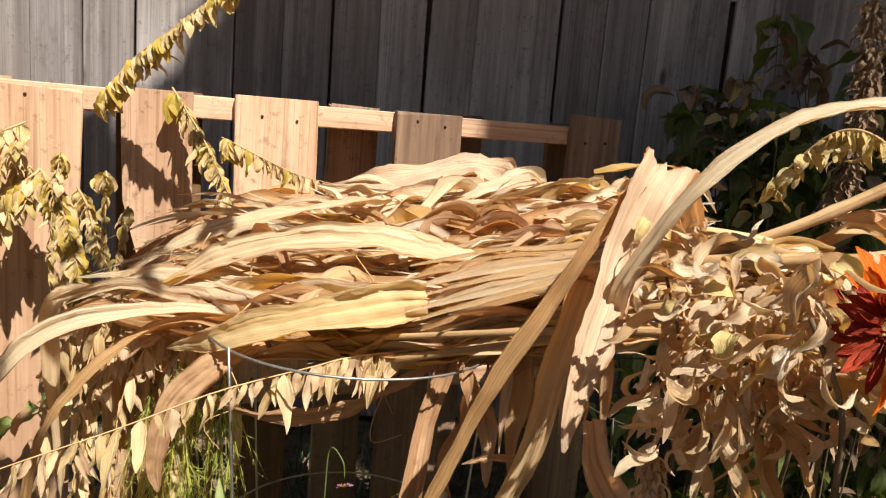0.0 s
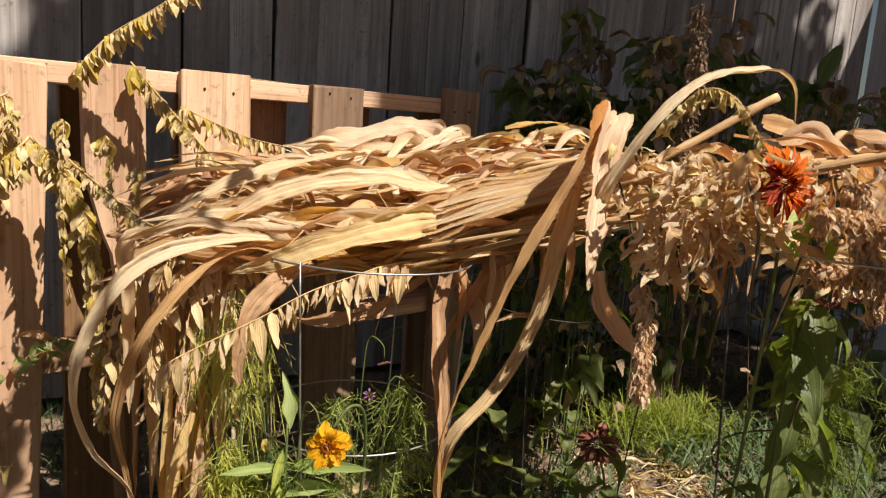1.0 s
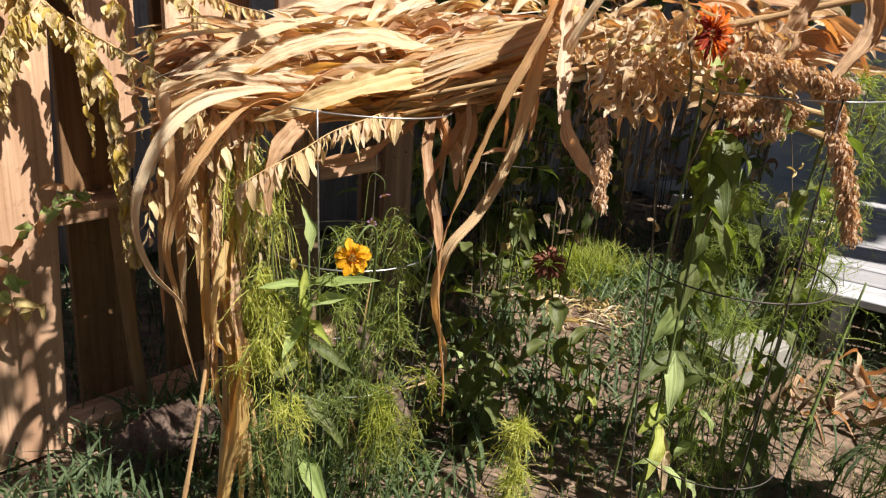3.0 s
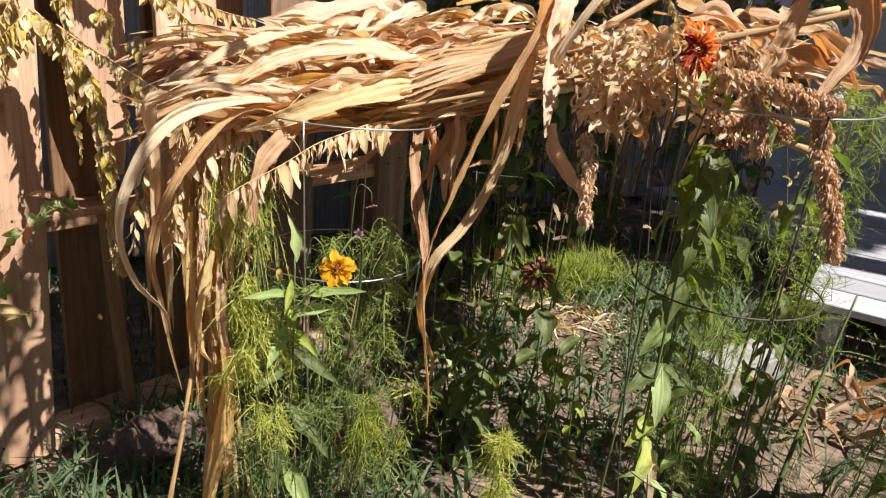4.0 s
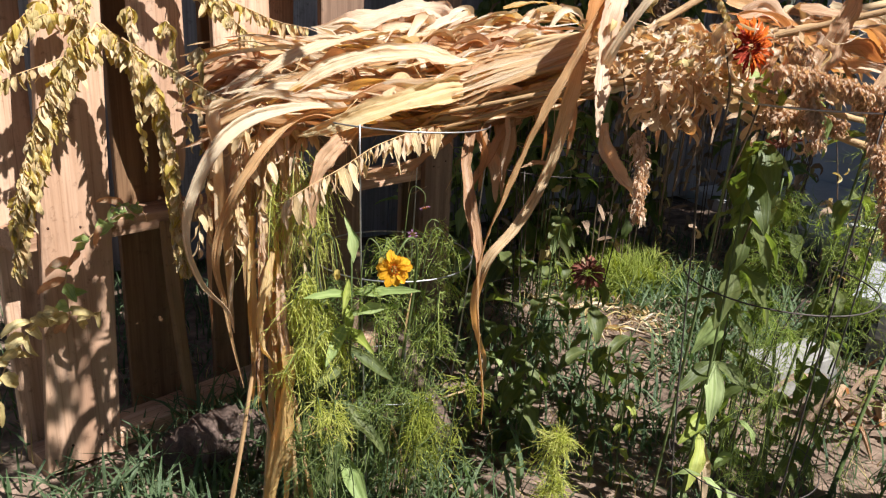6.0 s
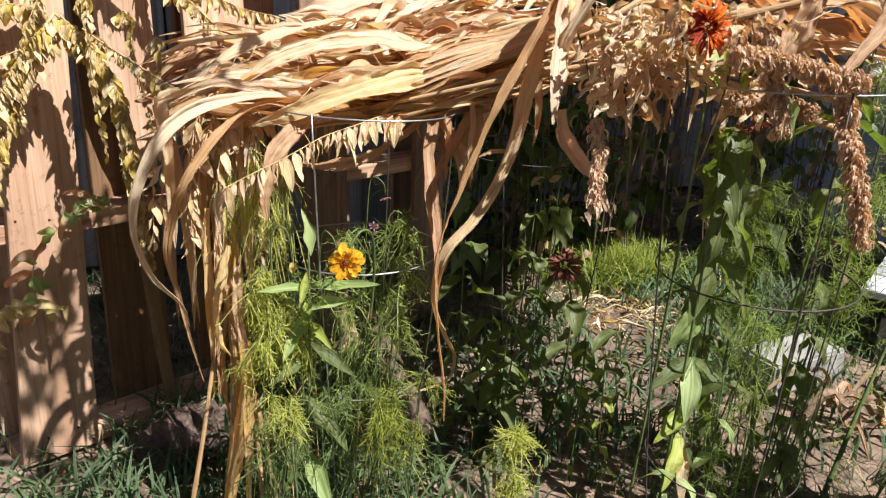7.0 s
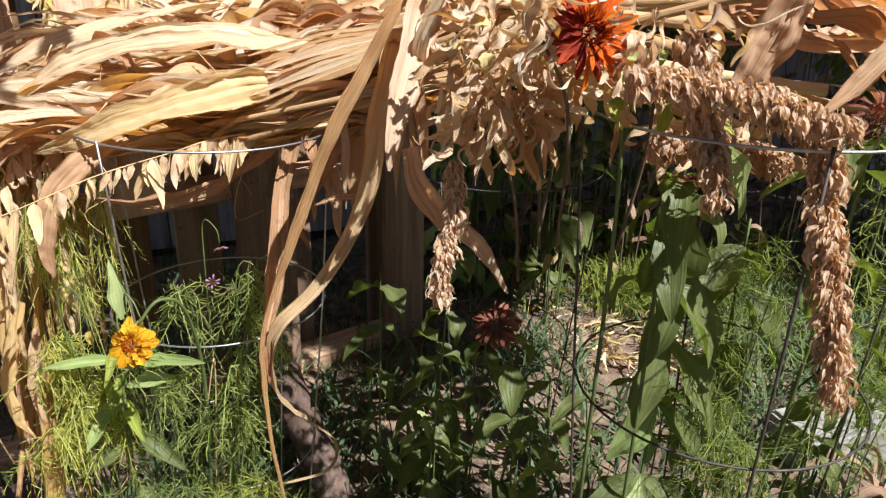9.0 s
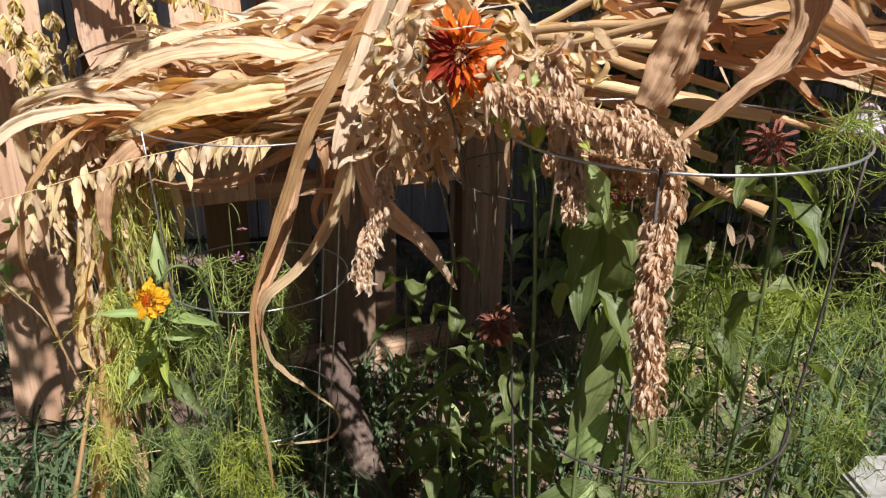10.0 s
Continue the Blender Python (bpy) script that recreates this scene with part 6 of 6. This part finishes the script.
# ---- unseen tree, added so that its crown shades the fence ----
def build_shade_tree():
    tr = thing("tree", (3.4, -0.5, 0), "unseen leafy tree added to shade the fence", "tree")
    way = ((3.4, -0.5, -0.1), (3.35, -0.4, 1.6), (3.1, -0.2, 3.0), (2.8, 0.0, 4.2), (2.5, 0.2, 5.2))
    v, f, u = tube(way, 0.16, 0.05, 20, 10, 0.05)
    under("trunk", mesh_of("trunk", v, f, BARK, u), tr)
    r = random.Random(21)
    for k in range(7):
        a, b = spline(way, 40)[24 + 2 * k], (2.6 + r.uniform(-1.3, 1.2), 0.3 + r.uniform(-0.6, 0.6), 5.0 + r.uniform(-0.3, 0.3)) if k < 6 else (1.3, -0.4, 5.0)
        v, f, u = tube((a, tuple((np.array(a) + np.array(b)) / 2 + (0, 0, 0.15)), b), 0.05, 0.015, 14, 7, 0.05)
        under("limb", mesh_of("limb", v, f, BARK, u), tr)
    heap = Heap()
    leaf = blade(0.16, 0.09, 0.5, 0.2, 0.1, 3, 4, 3)
    for k in range(21000):
        d = Vector((r.gauss(0, 1), r.gauss(0, 1), r.gauss(0, 1)))
        d *= r.random() ** 0.35 / (abs(d.x) ** 4 + abs(d.y) ** 4 + abs(d.z) ** 4) ** 0.25
        bump = 1 + 0.12 * noise.noise(d * 2.3)
        # each leaf cluster sits where its cast shade is wanted
        c, q = (((2.55, 0.35, 5.0), (1.8, 0.72, 0.4)), ((3.0, -0.5, 5.0), (0.85, 0.3, 0.2)), ((1.1, -0.42, 5.0), (0.5, 0.2, 0.15)), ((2.02, -0.5, 5.0), (0.44, 0.25, 0.15)), ((2.36, -1.04, 5.0), (0.24, 0.34, 0.15)), ((4.1, -0.78, 5.0), (0.52, 0.46, 0.15)))[(0, 0, 0, 0, 0, 1, 1, 2, 2, 3, 3, 4, 5, 5)[k % 14]]
        at = Vector([c[i] + d[i] * q[i] * bump for i in range(3)])
        heap.add(leaf, aim(at, (r.uniform(-1, 1), r.uniform(-1, 1), r.uniform(-1, 0.3)), (r.uniform(-0.6, 0.6), r.uniform(-0.6, 0.6), 1)))
    under("crown", heap.mesh("crown", GREEN), tr, kind="stuff")
    # a low bough, added out of view to dapple the near end of the pallet
    way = ((3.35, -0.4, 1.6), (2.2, -1.3, 2.6), (0.9, -1.2, 2.6), (0.2, -0.2, 1.9), (-0.02, 0.25, 1.75))
    v, f, u = tube(way, 0.03, 0.004, 30, 7, 0.05)
    under("bough", mesh_of("bough", v, f, BARK, u), tr)
    heap = Heap()
    leaf = blade(0.05, 0.028, 0.4, 0.2, 0.1, 4, 5, 3)
    for c, q, n in (((-0.105, 0.227), (0.11, 0.13), 110), ((0.0, 0.457), (0.1, 0.14), 90), ((0.05, 0.087), (0.07, 0.05), 28)):
        for k in range(n):
            a, d = r.uniform(0, 6.28), r.random() ** 0.5
            at = (c[0] + q[0] * d * math.cos(a), c[1] + q[1] * d * math.sin(a), 1.75 + r.uniform(-0.06, 0.06))
            heap.add(leaf, aim(at, (r.uniform(-1, 1), r.uniform(-1, 1), r.uniform(-0.6, 0.2)), (r.uniform(-0.5, 0.5), r.uniform(-0.5, 0.5), 1)))
    under("leaf_spray", heap.mesh("leaf_spray", GREEN), tr, kind="stuff")


build_shade_tree()

# ---- weeds between the corn and the fence ----
def build_weed(x, y, h, leaves, label, count, mat):
    we = thing("tall_weed", (x, y, 0), label, "weed", "weeds along the fence")
    for j in range(4):
        dx, dy = U(-0.2, 0.2), U(-0.12, 0.12)
        hh = h * U(0.75, 1.0)
        way = ((x + dx * 0.2, y + dy * 0.2, -0.02), (x + dx * 0.5, y + dy * 0.5, hh * 0.5), (x + dx, y + dy, hh * 0.9), (x + dx * 1.4, y + dy * 1.2, hh))
        v, f, u = tube(way, 0.0026, 0.001, 18, 6)
        under("stem", mesh_of("stem", v, f, STEM_BROWN if mat is STRAW else mat, u), we)
        pts = spline(way, 50)
        for k in range(int(count * 0.9)):
            i = int(49 * U(0.02, 1) ** 0.8)
            under("leaf", rng.choice(leaves), we, aim(pts[i] + np.array((U(-0.03, 0.03), U(-0.03, 0.03), 0)), (U(-1, 1), U(-1, 1), U(-0.8, 0.4)), (U(-0.4, 0.4), U(-0.4, 0.4), 1), U(0.9, 1.6)))


for k, (x, y, h, leaves, n, mat) in enumerate((
    (0.72, 1.75, 1.12, BROAD + OLIVE_CURL, 20, STEM_GREEN), (0.9, 2.02, 1.25, DEAD_CURL + BROAD, 24, STRAW), (0.95, 2.12, 1.3, DEAD_CURL, 26, STRAW), (1.42, 2.02, 1.28, DEAD_CURL + OLIVE_CURL, 26, STRAW),
    (1.5, 1.85, 1.25, DEAD_CURL, 24, STRAW), (0.8, 2.0, 1.05, BROAD, 24, STEM_GREEN), (1.05, 2.05, 1.2, BROAD, 22, STEM_GREEN), (1.7, 1.95, 1.2, DEAD_CURL + BROAD, 24, STRAW),     (0.55, 2.1, 0.75, BROAD, 18, STEM_GREEN), (0.3, 1.95, 0.95, BROAD_PALE, 8, STEM_GREEN), 
    (0.62, 1.9, 1.2, DEAD_CURL + BROAD, 22, STRAW), (0.74, 1.9, 1.3, DEAD_CURL + OLIVE_CURL, 26, STRAW), (1.0, 1.9, 1.36, DEAD_CURL, 26, STRAW), (1.2, 1.95, 1.34, DEAD_CURL + BROAD, 26, STRAW), (0.62, 2.1, 1.2, BROAD + DEAD_CURL, 24, STEM_GREEN), (0.85, 2.15, 1.38, DEAD_CURL + BROAD, 26, STRAW), (1.1, 2.2, 1.42, DEAD_CURL, 26, STRAW), (1.4, 2.15, 1.38, DEAD_CURL + BROAD, 24, STRAW), (0.5, 1.95, 0.55, BROAD_PALE, 12, STEM_GREEN), (0.74, 2.08, 0.6, BROAD_PALE, 12, STEM_GREEN), (0.98, 2.1, 0.6, BROAD_PALE, 12, STEM_GREEN), (1.22, 2.1, 0.55, BROAD_PALE, 12, STEM_GREEN), (1.8, 2.25, 1.3, DEAD_CURL, 24, STRAW), (2.15, 2.45, 1.3, DEAD_CURL + BROAD, 22, STRAW), (2.45, 2.7, 1.3, DEAD_CURL + BROAD, 22, STRAW), (1.75, 1.75, 0.95, DEAD_CURL + BROAD, 14, STRAW), (1.75, 1.45, 0.9, DEAD_CURL + OLIVE_CURL, 20, STRAW), (1.95, 2.0, 1.2, DEAD_CURL + BROAD, 22, STRAW), (2.3, 2.25, 1.25, DEAD_CURL + OLIVE_CURL, 22, STRAW),
)):
    build_weed(x, y, h, leaves, "tall leafy green weed in front of the fence" if mat is STEM_GREEN else "tall withered brown weed in front of the fence", n, mat)


# ---- grass ----
def build_grass(name, label, count, where, size, width, mat, seed):
    r = random.Random(seed)
    heap = Heap()
    for _ in range(count):
        x, y = where(r)
        if seed != 4 and ((x - 0.86) / 0.2) ** 2 + ((y - 1.5) / 0.26) ** 2 < 0.3 + 0.7 * r.random():
            continue  # bare soil
        if seed < 5 and ((x - 1.14) / 0.2) ** 2 + ((y - 0.8) / 0.14) ** 2 < 0.4 + 0.8 * r.random():
            continue  # bare soil round the leaf heap
        if seed < 4 and x < -0.5 and abs(y - (1.5 + 0.536 * x)) < 0.1:
            continue  # trodden strip along the pallet
        if seed < 3 and 0.1 < x < 0.85 and 0.6 < y < 1.45 and r.random() < 0.6:
            continue  # thin growth in the shade of the corn
        z = ground_height(x, y) - 0.004
        h, w, a = r.uniform(*size), r.uniform(*width), r.uniform(0, 6.28)
        lean = r.uniform(0.2, 1.3) * h
        dx, dy = math.cos(a), math.sin(a)
        sx, sy = -dy * w / 2, dx * w / 2
        k = len(heap.v)
        for t, ww in ((0, 0.8), (0.35, 1.0), (0.7, 0.7)):
            px, py, pz = x + dx * lean * t * t, y + dy * lean * t * t, z + h * (t - 0.25 * t * t * lean / h)
            heap.v += [(px - sx * ww, py - sy * ww, pz), (px + sx * ww, py + sy * ww, pz)]
            heap.u += [(0, t), (1, t)]
        heap.v.append((x + dx * lean, y + dy * lean, z + h * (1 - 0.3 * lean / h)))
        heap.u.append((0.5, 1))
        heap.f += [(k, k + 1, k + 3, k + 2), (k + 2, k + 3, k + 5, k + 4), (k + 4, k + 5, k + 6)]
    tagged(new(name, heap.mesh(name, mat)), label, "grass", kind="stuff")


build_grass("grass", "green grass blades on the soil", 6500, lambda r: (r.uniform(-1.4, 2.4), 0.35 + 2.0 * r.random()), (0.04, 0.13), (0.002, 0.0045), GRASS, 1)
build_grass("broad_grass", "broad dark green grass blades at the foot of the pallet", 3600, lambda r: (lambda x: (x, r.uniform(0.6, 1.3) + 0.3 * (x + 0.4)))(r.uniform(-1.3, 1.6)), (0.06, 0.15), (0.006, 0.011), GRASS, 2)
build_grass("dry_grass", "dry straw-coloured grass on the soil", 1000, lambda r: (r.uniform(-0.9, 2.0), 0.5 + 1.6 * r.random()), (0.03, 0.1), (0.0015, 0.003), DRY, 3)
# brighter colour than the other grass, standing in for sun on the tuft
build_grass("lit_grass", "grass tuft behind the cages, coloured bright as if sunlit", 1200, lambda r: (r.gauss(1.1, 0.1), r.gauss(1.87, 0.08)), (0.06, 0.2), (0.003, 0.007), GREEN_YELLOW, 4)
build_grass("lawn", "short green lawn round the garden bed", 46000, lambda r: (r.uniform(-4.5, 5.5), r.uniform(-4.0, 0.45) if r.random() < 0.8 else r.uniform(0.4, 2.4)), (0.05, 0.12), (0.004, 0.009), GRASS, 5)
